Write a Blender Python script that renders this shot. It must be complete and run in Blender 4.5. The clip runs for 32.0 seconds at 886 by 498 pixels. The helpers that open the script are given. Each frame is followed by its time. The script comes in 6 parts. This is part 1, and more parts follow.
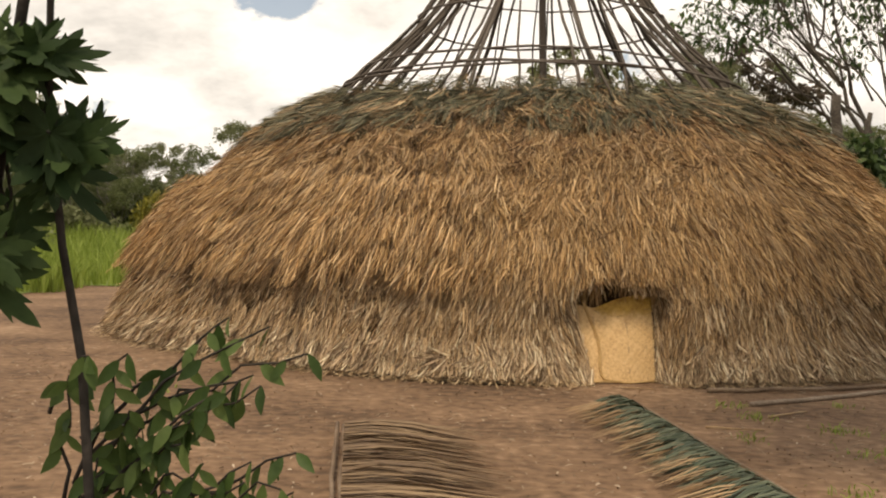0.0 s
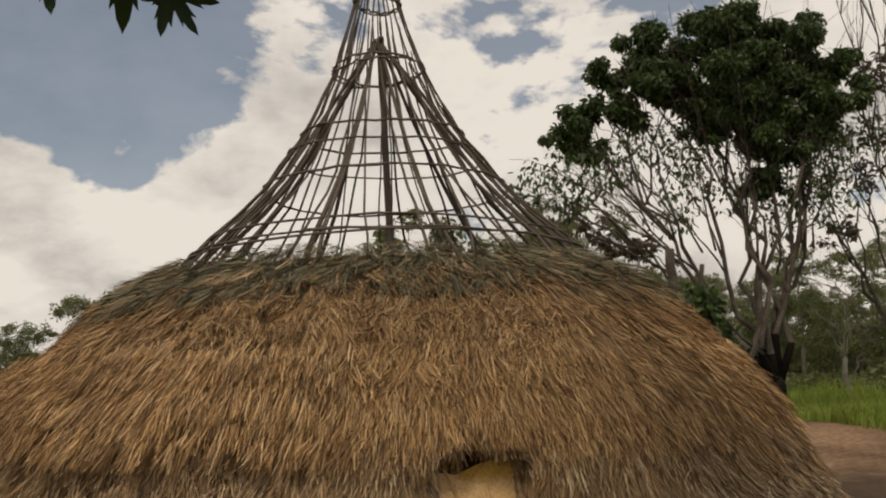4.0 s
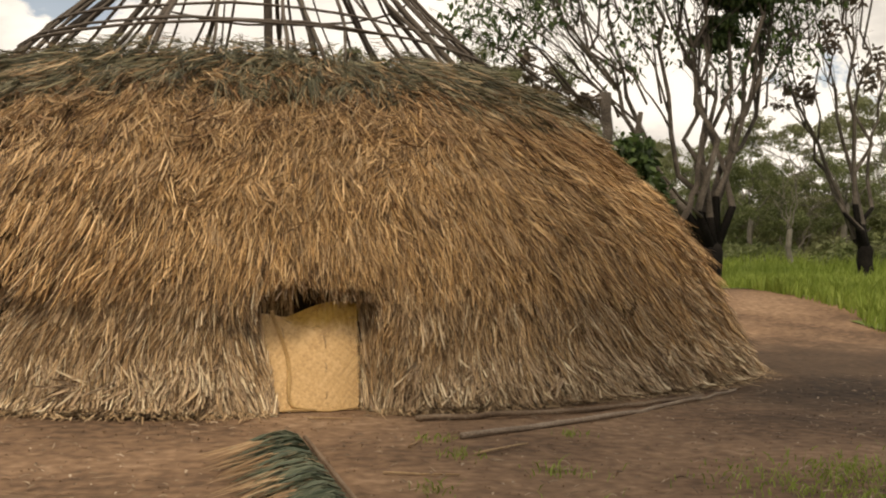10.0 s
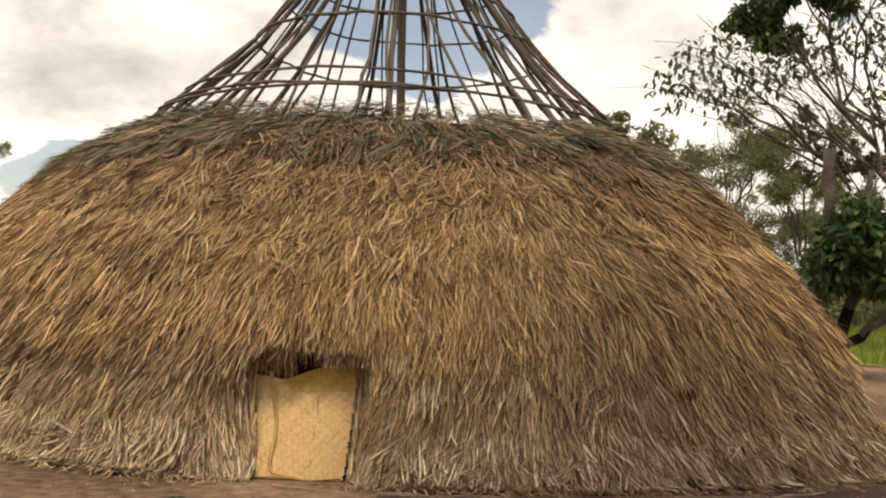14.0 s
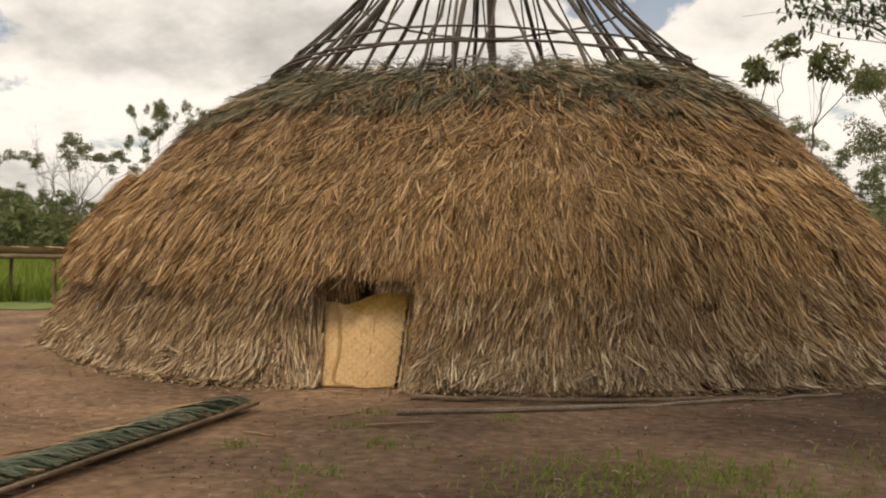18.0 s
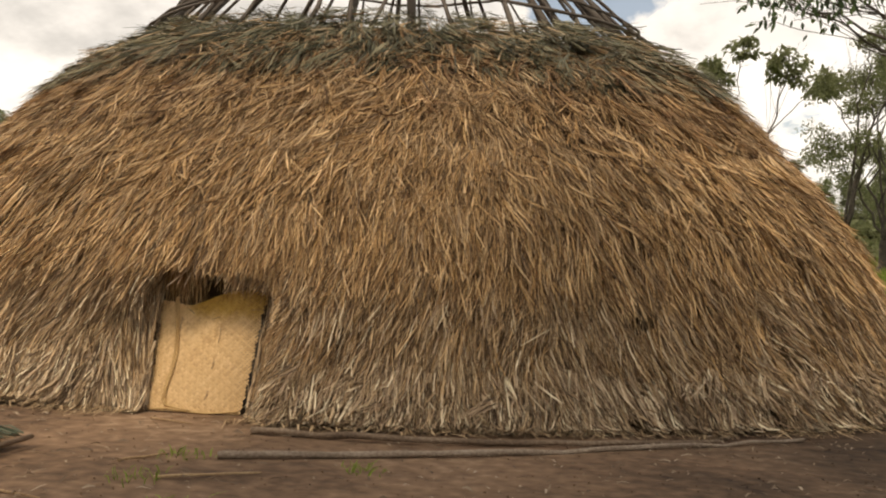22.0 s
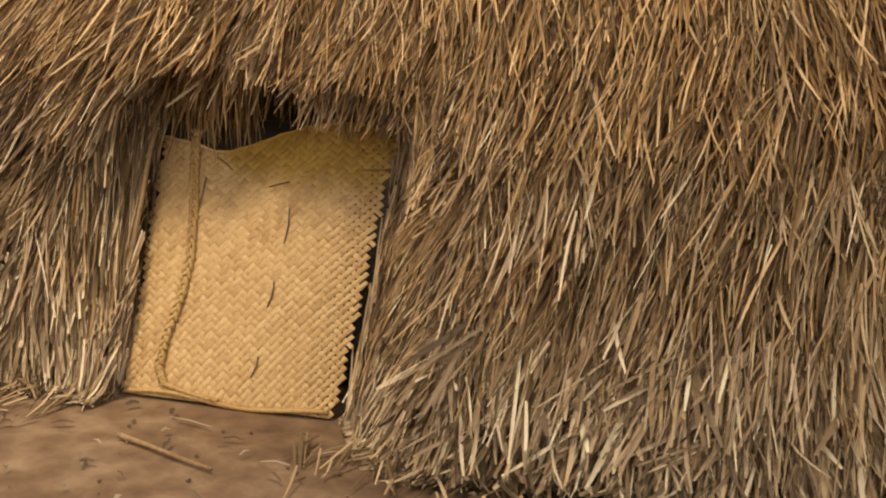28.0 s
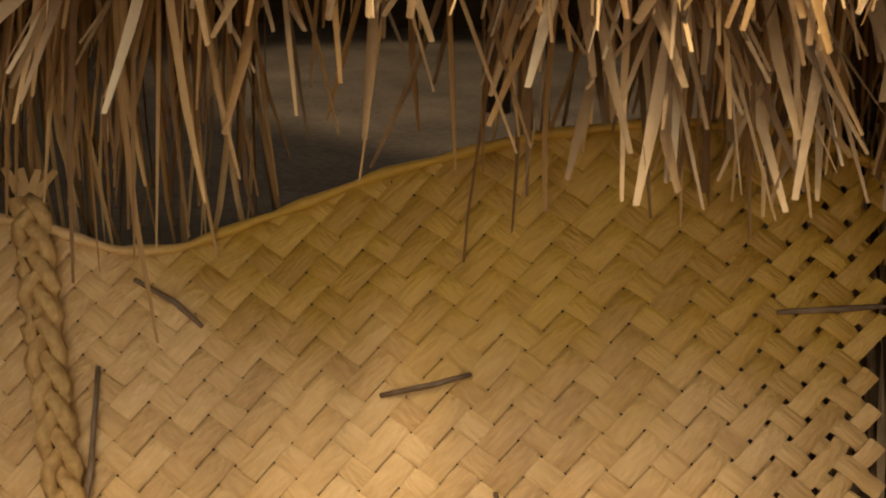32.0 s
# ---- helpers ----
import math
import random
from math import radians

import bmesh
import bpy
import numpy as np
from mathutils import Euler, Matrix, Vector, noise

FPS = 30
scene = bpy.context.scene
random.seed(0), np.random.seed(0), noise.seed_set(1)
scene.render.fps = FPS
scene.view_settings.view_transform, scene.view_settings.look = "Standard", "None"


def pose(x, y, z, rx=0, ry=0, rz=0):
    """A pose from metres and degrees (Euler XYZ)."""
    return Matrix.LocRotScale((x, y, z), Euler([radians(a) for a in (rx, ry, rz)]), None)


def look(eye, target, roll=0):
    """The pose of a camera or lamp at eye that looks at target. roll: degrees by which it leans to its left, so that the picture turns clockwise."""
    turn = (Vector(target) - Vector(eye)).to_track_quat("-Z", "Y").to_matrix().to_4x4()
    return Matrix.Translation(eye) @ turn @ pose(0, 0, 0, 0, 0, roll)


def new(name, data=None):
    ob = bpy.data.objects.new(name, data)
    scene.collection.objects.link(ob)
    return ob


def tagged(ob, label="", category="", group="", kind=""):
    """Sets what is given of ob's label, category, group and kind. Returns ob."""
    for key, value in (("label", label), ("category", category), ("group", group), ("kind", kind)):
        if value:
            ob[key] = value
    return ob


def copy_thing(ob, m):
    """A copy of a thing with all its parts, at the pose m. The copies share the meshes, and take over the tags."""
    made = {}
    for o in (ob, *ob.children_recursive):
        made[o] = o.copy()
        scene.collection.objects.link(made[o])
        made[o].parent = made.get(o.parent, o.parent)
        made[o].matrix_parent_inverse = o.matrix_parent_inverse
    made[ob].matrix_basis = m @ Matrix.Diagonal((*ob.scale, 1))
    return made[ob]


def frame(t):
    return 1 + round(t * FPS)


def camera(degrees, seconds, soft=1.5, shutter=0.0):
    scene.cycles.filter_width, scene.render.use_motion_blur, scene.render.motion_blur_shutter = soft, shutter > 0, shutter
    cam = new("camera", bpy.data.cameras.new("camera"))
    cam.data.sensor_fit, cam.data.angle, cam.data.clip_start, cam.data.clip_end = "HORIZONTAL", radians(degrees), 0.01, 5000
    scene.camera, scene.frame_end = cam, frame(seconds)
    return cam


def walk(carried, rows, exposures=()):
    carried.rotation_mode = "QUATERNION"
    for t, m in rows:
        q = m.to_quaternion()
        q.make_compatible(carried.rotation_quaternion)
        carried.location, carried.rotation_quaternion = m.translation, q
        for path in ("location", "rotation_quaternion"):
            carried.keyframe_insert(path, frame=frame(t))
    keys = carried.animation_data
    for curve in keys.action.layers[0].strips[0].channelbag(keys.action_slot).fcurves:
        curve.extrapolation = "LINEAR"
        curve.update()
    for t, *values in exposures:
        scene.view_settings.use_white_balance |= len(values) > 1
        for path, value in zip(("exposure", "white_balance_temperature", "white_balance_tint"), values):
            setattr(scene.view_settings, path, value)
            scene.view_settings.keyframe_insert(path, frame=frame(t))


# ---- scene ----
cam = camera(46.0, 32.0, 2.1)
PATH = [
    (0, (-0.569, -1.387, 1.701), (-0.586, 0.613, 1.672), 1.3),
    (0.5, (-0.666, -1.265, 1.678), (-0.632, 0.735, 1.675), 1.3),
    (1, (-0.673, -1.265, 1.708), (-0.566, 0.732, 1.707), 0.8),
    (1.5, (-0.62, -1.214, 1.711), (-0.437, 0.777, 1.754), 0.1),
    (2, (-0.576, -1.191, 1.704), (-0.325, 0.791, 1.788), -0.1),
    (2.5, (-0.567, -1.178, 1.695), (-0.282, 0.796, 1.846), -0.9),
    (3, (-0.562, -1.211, 1.703), (-0.259, 0.756, 1.893), -1.9),
    (3.5, (-0.595, -1.219, 1.705), (-0.309, 0.745, 1.952), -2.0),
    (5.5, (-0.521, -1.127, 2.201), (-0.295, 0.821, 2.592), -1.3),
    (6, (-0.408, -0.981, 2.125), (-0.16, 0.927, 2.673), -0.0),
    (6.5, (-0.276, -0.754, 2.052), (-0.078, 1.137, 2.672), -0.3),
    (7, (-0.005, -0.565, 1.859), (0.156, 1.3, 2.564), 0.8),
    (7.5, (0.342, -0.466, 1.742), (0.537, 1.412, 2.401), 1.8),
    (8, (0.504, -0.163, 1.628), (0.701, 1.768, 2.107), 1.0),
    (8.5, (0.263, 0.268, 1.514), (0.462, 2.24, 1.777), 0.1),
    (8.6, (0.282, 0.357, 1.508), (0.507, 2.336, 1.679), 1.2),
    (9, (0.448, 0.633, 1.503), (0.717, 2.614, 1.565), 1.5),
    (9.5, (0.62, 0.914, 1.463), (0.959, 2.885, 1.439), -0.3),
    (10, (0.916, 1.078, 1.478), (1.26, 3.048, 1.489), 1.1),
    (10.5, (1.272, 1.209, 1.489), (1.625, 3.177, 1.463), 0.7),
    (11, (1.617, 1.368, 1.45), (2.049, 3.32, 1.5), 1.0),
    (11.5, (1.977, 1.458, 1.433), (2.314, 3.428, 1.494), 2.5),
    (12, (2.324, 1.719, 1.445), (2.56, 3.705, 1.45), 1.0),
    (12.5, (2.699, 1.789, 1.451), (2.83, 3.783, 1.538), -1.1),
    (13, (3.037, 1.807, 1.413), (3.009, 3.807, 1.462), 1.7),
    (13.5, (3.374, 1.799, 1.457), (3.313, 3.795, 1.559), 2.6),
    (14, (4.008, 1.677, 1.577), (3.716, 3.653, 1.693), 2.8),
    (14.5, (4.194, 1.591, 1.561), (3.733, 3.537, 1.575), 1.7),
    (16.5, (5.732, 0.872, 1.512), (5.051, 2.752, 1.575), 0.7),
    (17, (5.902, 0.77, 1.479), (5.236, 2.656, 1.466), -0.2),
    (17.5, (5.987, 0.787, 1.462), (5.264, 2.652, 1.457), 0.3),
    (18, (6.032, 0.766, 1.476), (5.353, 2.647, 1.475), 0.3),
    (18.5, (6.061, 0.755, 1.477), (5.4, 2.643, 1.47), 0.2),
    (19, (6.119, 0.872, 1.466), (5.44, 2.753, 1.456), 1.3),
    (19.5, (6.078, 1.126, 1.446), (5.466, 3.03, 1.457), 1.2),
    (20, (6.048, 1.445, 1.438), (5.474, 3.361, 1.453), 0.7),
    (20.5, (5.982, 1.875, 1.418), (5.303, 3.755, 1.483), 3.0),
    (21, (5.882, 2.406, 1.445), (5.213, 4.291, 1.46), 2.0),
    (21.5, (5.908, 2.699, 1.49), (5.397, 4.633, 1.5), 1.3),
    (22, (5.904, 3.21, 1.438), (5.31, 5.12, 1.437), 2.4),
    (22.5, (5.912, 3.667, 1.362), (5.295, 5.569, 1.313), 1.3),
    (23, (5.929, 4.151, 1.355), (5.252, 6.03, 1.262), -0.3),
    (23.5, (6.052, 4.671, 1.353), (5.237, 6.498, 1.356), 1.3),
    (24, (6.05, 5.105, 1.343), (5.223, 6.925, 1.33), 3.0),
    (24.5, (5.857, 5.448, 1.302), (4.859, 7.181, 1.343), 3.5),
    (25, (5.722, 6.018, 1.217), (4.444, 7.556, 1.231), 2.4),
    (25.5, (5.366, 6.309, 1.22), (4.072, 7.834, 1.257), 2.9),
    (26, (4.988, 6.644, 1.18), (3.74, 8.205, 1.081), 2.6),
    (26.5, (4.643, 6.983, 1.193), (3.49, 8.606, 1.004), 4.5),
    (28.5, (3.061, 8.117, 1.355), (2.402, 9.958, 0.935), 3.7),
    (29, (2.760, 8.534, 1.350), (2.066, 10.371, 0.972), 3.7),
    (30, (2.227, 9.302, 1.326), (1.616, 11.177, 0.995), 0.3),
    (30.5, (2.019, 9.616, 1.300), (1.394, 11.478, 0.923), 2.3),
    (31, (1.828, 9.872, 1.248), (1.316, 11.715, 0.663), -0.2),
    (31.5, (1.720, 10.065, 1.208), (1.285, 11.935, 0.649), 0.2),
    (32, (1.577, 10.253, 1.165), (1.316, 12.148, 0.582), 2.6),
]
# seconds, stops, kelvin, tint
EXPO = [(0, 0.05, 7900, 12), (2, 0.0, 7900, 12), (3, -0.35, 7700, 12), (5.5, -0.95, 7800, 12), (7, -1.48, 7900, 12), (8, -1.68, 7800, 12), (9, -0.5, 7500, 12), (10, 0.0, 8000, 12), (11, 0.1, 8000, 13), (13, 0.15, 7900, 13), (14, 0.1, 7800, 13), (17, -0.25, 7700, 12), (19, -0.1, 7700, 12), (22.5, 0.1, 7700, 12), (24, 0.35, 7800, 12), (25, 0.15, 8100, 13), (28.5, 0.05, 8400, 14), (31, 0.2, 8900, 16), (32, 0.2, 9700, 15)]
walk(cam, [(t, look(eye, target, roll)) for t, eye, target, roll in PATH], EXPO)

# ---- light ----
SUN_ELEV, SUN_AZ = 66.0, 204.0   # azimuth: clockwise from +y
world = bpy.data.worlds.new("world")
scene.world = world
world.use_nodes = True


def links(tree, *pairs):
    for a, b in pairs:
        tree.links.new(a, b)


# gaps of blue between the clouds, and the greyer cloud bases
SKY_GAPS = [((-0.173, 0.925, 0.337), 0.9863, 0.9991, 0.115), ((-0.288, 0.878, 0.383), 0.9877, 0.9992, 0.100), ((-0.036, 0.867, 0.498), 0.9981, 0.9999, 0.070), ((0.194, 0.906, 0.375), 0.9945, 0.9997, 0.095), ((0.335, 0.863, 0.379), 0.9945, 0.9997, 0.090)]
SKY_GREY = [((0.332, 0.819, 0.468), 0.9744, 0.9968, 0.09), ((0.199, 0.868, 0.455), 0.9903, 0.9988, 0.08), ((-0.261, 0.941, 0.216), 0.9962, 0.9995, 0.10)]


def build_sky():
    nt = world.node_tree
    nt.nodes.clear()
    N = nt.nodes.new
    out, bg_sky, bg_cloud, mix = N("ShaderNodeOutputWorld"), N("ShaderNodeBackground"), N("ShaderNodeBackground"), N("ShaderNodeMixShader")
    sky = N("ShaderNodeTexSky")
    sky.sky_type, sky.sun_disc = "NISHITA", False
    sky.sun_elevation, sky.sun_rotation = radians(SUN_ELEV), radians(SUN_AZ)
    bg_sky.inputs[1].default_value = 0.125
    co = N("ShaderNodeTexCoord")
    sep = N("ShaderNodeSeparateXYZ")
    zc = N("ShaderNodeMath"); zc.operation = "MAXIMUM"; zc.inputs[1].default_value = 0.0
    za = N("ShaderNodeMath"); za.operation = "ADD"; za.inputs[1].default_value = 0.38
    dx = N("ShaderNodeMath"); dx.operation = "DIVIDE"
    dy = N("ShaderNodeMath"); dy.operation = "DIVIDE"
    com = N("ShaderNodeCombineXYZ")
    links(nt, (co.outputs["Generated"], sep.inputs[0]), (sep.outputs[2], zc.inputs[0]), (zc.outputs[0], za.inputs[0]),
          (sep.outputs[0], dx.inputs[0]), (za.outputs[0], dx.inputs[1]), (sep.outputs[1], dy.inputs[0]), (za.outputs[0], dy.inputs[1]),
          (dx.outputs[0], com.inputs[0]), (dy.outputs[0], com.inputs[1]))
    com.inputs[2].default_value = 1.9

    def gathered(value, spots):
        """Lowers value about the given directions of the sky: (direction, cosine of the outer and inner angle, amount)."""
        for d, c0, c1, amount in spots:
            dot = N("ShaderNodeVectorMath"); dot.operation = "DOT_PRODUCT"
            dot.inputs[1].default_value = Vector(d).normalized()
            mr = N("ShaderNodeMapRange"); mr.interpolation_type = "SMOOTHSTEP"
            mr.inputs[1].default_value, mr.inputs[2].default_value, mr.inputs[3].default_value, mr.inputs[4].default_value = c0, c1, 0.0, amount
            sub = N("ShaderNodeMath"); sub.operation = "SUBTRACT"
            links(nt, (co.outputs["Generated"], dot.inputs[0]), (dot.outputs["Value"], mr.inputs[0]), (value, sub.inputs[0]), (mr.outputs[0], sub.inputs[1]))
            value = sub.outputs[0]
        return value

    # cloud cover
    n1 = N("ShaderNodeTexNoise"); n1.inputs["Scale"].default_value = 2.0; n1.inputs["Detail"].default_value = 10; n1.inputs["Roughness"].default_value = 0.58
    n1.inputs["Distortion"].default_value = 0.25
    r1 = N("ShaderNodeValToRGB")
    r1.color_ramp.elements[0].position, r1.color_ramp.elements[1].position = 0.39, 0.422
    r1.color_ramp.elements[0].color = (0.16, 0.16, 0.16, 1)
    # light and shade in the clouds
    n2 = N("ShaderNodeTexNoise"); n2.inputs["Scale"].default_value = 2.3; n2.inputs["Detail"].default_value = 10; n2.inputs["Roughness"].default_value = 0.58
    r2 = N("ShaderNodeValToRGB")
    e = r2.color_ramp.elements
    e[0].position, e[0].color = 0.24, (0.335, 0.345, 0.36, 1)
    e[1].position, e[1].color = 0.58, (0.955, 0.965, 0.985, 1)
    m = e.new(0.42); m.color = (0.62, 0.635, 0.655, 1)
    m = e.new(0.51); m.color = (0.82, 0.835, 0.855, 1)
    # heaped tops
    vo = N("ShaderNodeTexVoronoi"); vo.feature = "SMOOTH_F1"; vo.inputs["Scale"].default_value = 7.5; vo.inputs["Detail"].default_value = 3; vo.inputs["Smoothness"].default_value = 0.35
    heap = N("ShaderNodeMath"); heap.operation = "MULTIPLY_ADD"; heap.inputs[1].default_value = -0.085
    lift = N("ShaderNodeMath"); lift.operation = "ADD"; lift.inputs[1].default_value = 0.075
    links(nt, (com.outputs[0], vo.inputs["Vector"]), (vo.outputs["Distance"], heap.inputs[0]), (n1.outputs["Fac"], heap.inputs[2]), (heap.outputs[0], lift.inputs[0]))
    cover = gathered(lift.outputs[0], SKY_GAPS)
    # thick cloud is greyer than its edges
    thick = N("ShaderNodeMath"); thick.operation = "MULTIPLY_ADD"; thick.inputs[1].default_value, thick.inputs[2].default_value = -0.55, 0.29
    shaded = N("ShaderNodeMath"); shaded.operation = "ADD"
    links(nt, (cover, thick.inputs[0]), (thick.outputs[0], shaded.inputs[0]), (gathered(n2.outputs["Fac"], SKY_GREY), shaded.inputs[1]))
    links(nt, (com.outputs[0], n1.inputs["Vector"]), (com.outputs[0], n2.inputs["Vector"]), (cover, r1.inputs[0]), (shaded.outputs[0], r2.inputs[0]),
          (r2.outputs[0], bg_cloud.inputs[0]), (sky.outputs[0], bg_sky.inputs[0]), (r1.outputs[0], mix.inputs[0]),
          (bg_sky.outputs[0], mix.inputs[1]), (bg_cloud.outputs[0], mix.inputs[2]), (mix.outputs[0], out.inputs[0]))
    bg_cloud.inputs[1].default_value = 1.2


build_sky()
sun_data = bpy.data.lights.new("sun", "SUN")
sun_data.energy, sun_data.angle, sun_data.color = 2.2, radians(10), (1.0, 0.90, 0.75)
sun = new("sun", sun_data)
_a, _e = radians(SUN_AZ), radians(SUN_ELEV)
sun.matrix_world = look((40 * math.sin(_a) * math.cos(_e), 40 * math.cos(_a) * math.cos(_e), 40 * math.sin(_e)), (0, 0, 0))


# ---- materials ----
def material(name, stops, rough=0.8, scale=3.0, fine=40.0, bump=0.3, random_by="", spread=0.5, stretch=(1, 1, 1), gloss=0.3, thin=0.0, turn=0.0):
    """stops: colours from dark to light. Their choice mixes a coarse and a fine noise with a random value per island or object."""
    m = bpy.data.materials.new(name)
    m.use_nodes = True
    nt = m.node_tree
    N = nt.nodes.new
    bsdf = nt.nodes["Principled BSDF"]
    bsdf.inputs["Roughness"].default_value = rough
    bsdf.inputs["Specular IOR Level"].default_value = gloss
    co, mp = N("ShaderNodeTexCoord"), N("ShaderNodeMapping")
    mp.inputs["Scale"].default_value = stretch
    a, b = N("ShaderNodeTexNoise"), N("ShaderNodeTexNoise")
    a.inputs["Scale"].default_value, b.inputs["Scale"].default_value = scale, fine
    a.inputs["Detail"].default_value, b.inputs["Detail"].default_value = 4, 3
    source = co.outputs["Object"]
    if turn:
        rot = N("ShaderNodeVectorRotate"); rot.rotation_type = "Y_AXIS"
        rot.inputs["Angle"].default_value = radians(turn)
        links(nt, (source, rot.inputs["Vector"]))
        source = rot.outputs[0]
    links(nt, (source, mp.inputs[0]), (mp.outputs[0], a.inputs["Vector"]), (mp.outputs[0], b.inputs["Vector"]))
    mix = N("ShaderNodeMix"); mix.inputs[0].default_value = 0.45
    links(nt, (a.outputs["Fac"], mix.inputs[2]), (b.outputs["Fac"], mix.inputs[3]))
    value = mix.outputs[0]
    if random_by:
        if random_by == "island":
            r = N("ShaderNodeNewGeometry").outputs["Random Per Island"]
        else:
            r = N("ShaderNodeObjectInfo").outputs["Random"]
        mx = N("ShaderNodeMix"); mx.inputs[0].default_value = spread
        links(nt, (value, mx.inputs[2]), (r, mx.inputs[3]))
        value = mx.outputs[0]
    ramp = N("ShaderNodeValToRGB")
    e = ramp.color_ramp.elements
    lo, hi = (0.33, 0.67) if not random_by else (0.33 - 0.3 * spread, 0.67 + 0.3 * spread)
    n = len(stops)
    while len(e) < n:
        e.new(0.5)
    for i, c in enumerate(stops):
        e[i].position = lo + (hi - lo) * i / max(1, n - 1)
        e[i].color = (*c, 1)
    links(nt, (value, ramp.inputs[0]), (ramp.outputs[0], bsdf.inputs["Base Color"]))
    if bump:
        bp = N("ShaderNodeBump"); bp.inputs["Strength"].default_value = bump; bp.inputs["Distance"].default_value = 0.02
        links(nt, (b.outputs["Fac"], bp.inputs["Height"]), (bp.outputs[0], bsdf.inputs["Normal"]))
    if thin:
        tr, mxs, outn = N("ShaderNodeBsdfTranslucent"), N("ShaderNodeMixShader"), nt.nodes["Material Output"]
        mxs.inputs[0].default_value = thin
        links(nt, (ramp.outputs[0], tr.inputs[0]), (bsdf.outputs[0], mxs.inputs[1]), (tr.outputs[0], mxs.inputs[2]), (mxs.outputs[0], outn.inputs[0]))
    return m


M = {}
M["straw_gold"] = material("straw_gold", [(0.053, 0.027, 0.011), (0.287, 0.161, 0.064), (0.561, 0.344, 0.147), (0.95, 0.68, 0.384)], 0.55, 0.9, 60, 0.2, "island", 0.82, gloss=0.35)
M["straw_brown"] = material("straw_brown", [(0.041, 0.022, 0.011), (0.204, 0.119, 0.052), (0.396, 0.247, 0.118), (0.748, 0.535, 0.307)], 0.6, 0.9, 60, 0.2, "island", 0.78, gloss=0.3)
M["straw_rust"] = material("straw_rust", [(0.033, 0.016, 0.008), (0.159, 0.084, 0.037), (0.291, 0.162, 0.075), (0.487, 0.317, 0.171)], 0.6, 0.9, 60, 0.2, "island", 0.75, gloss=0.3)
M["straw_drab"] = material("straw_drab", [(0.059, 0.037, 0.019), (0.229, 0.148, 0.08), (0.411, 0.284, 0.161), (0.71, 0.532, 0.333)], 0.6, 0.9, 60, 0.2, "island", 0.78, gloss=0.3)
M["straw_grey"] = material("straw_grey", [(0.098, 0.065, 0.039), (0.326, 0.225, 0.139), (0.582, 0.429, 0.28), (0.95, 0.836, 0.594)], 0.55, 0.9, 60, 0.2, "island", 0.78, gloss=0.35)
M["straw_green"] = material("straw_green", [(0.034, 0.034, 0.021), (0.082, 0.083, 0.050), (0.145, 0.143, 0.088), (0.33, 0.295, 0.185)], 0.55, 0.9, 60, 0.2, "island", 0.75, gloss=0.3)
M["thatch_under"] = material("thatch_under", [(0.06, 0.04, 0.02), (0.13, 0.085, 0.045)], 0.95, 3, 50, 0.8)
M["stick"] = material("stick", [(0.035, 0.028, 0.023), (0.085, 0.070, 0.058), (0.20, 0.17, 0.14)], 0.75, 2.5, 35, 0.4, "island", 0.5)
M["pole"] = material("pole", [(0.085, 0.056, 0.036), (0.165, 0.112, 0.073), (0.28, 0.21, 0.148)], 0.7, 2.5, 45, 0.4)
M["soil"] = material("soil", [(0.057, 0.034, 0.021), (0.131, 0.079, 0.047), (0.213, 0.131, 0.079), (0.325, 0.220, 0.143)], 0.95, 0.55, 8, 1.0)
MAT_TONES = [(0.42, 0.25, 0.105), (0.61, 0.395, 0.18), (0.74, 0.52, 0.27)]
M["mat"] = material("mat", MAT_TONES, 0.5, 18, 90, 0.15, "object", 0.32, gloss=0.4)
# the two ways of the strips, with the grain along each
M["mat_rise"] = material("mat_rise", MAT_TONES, 0.45, 20, 150, 0.25, "object", 0.18, stretch=(0.10, 1, 1.6), gloss=0.45, turn=52)
M["mat_fall"] = material("mat_fall", MAT_TONES, 0.45, 20, 150, 0.25, "object", 0.18, stretch=(0.10, 1, 1.6), gloss=0.45, turn=-36)


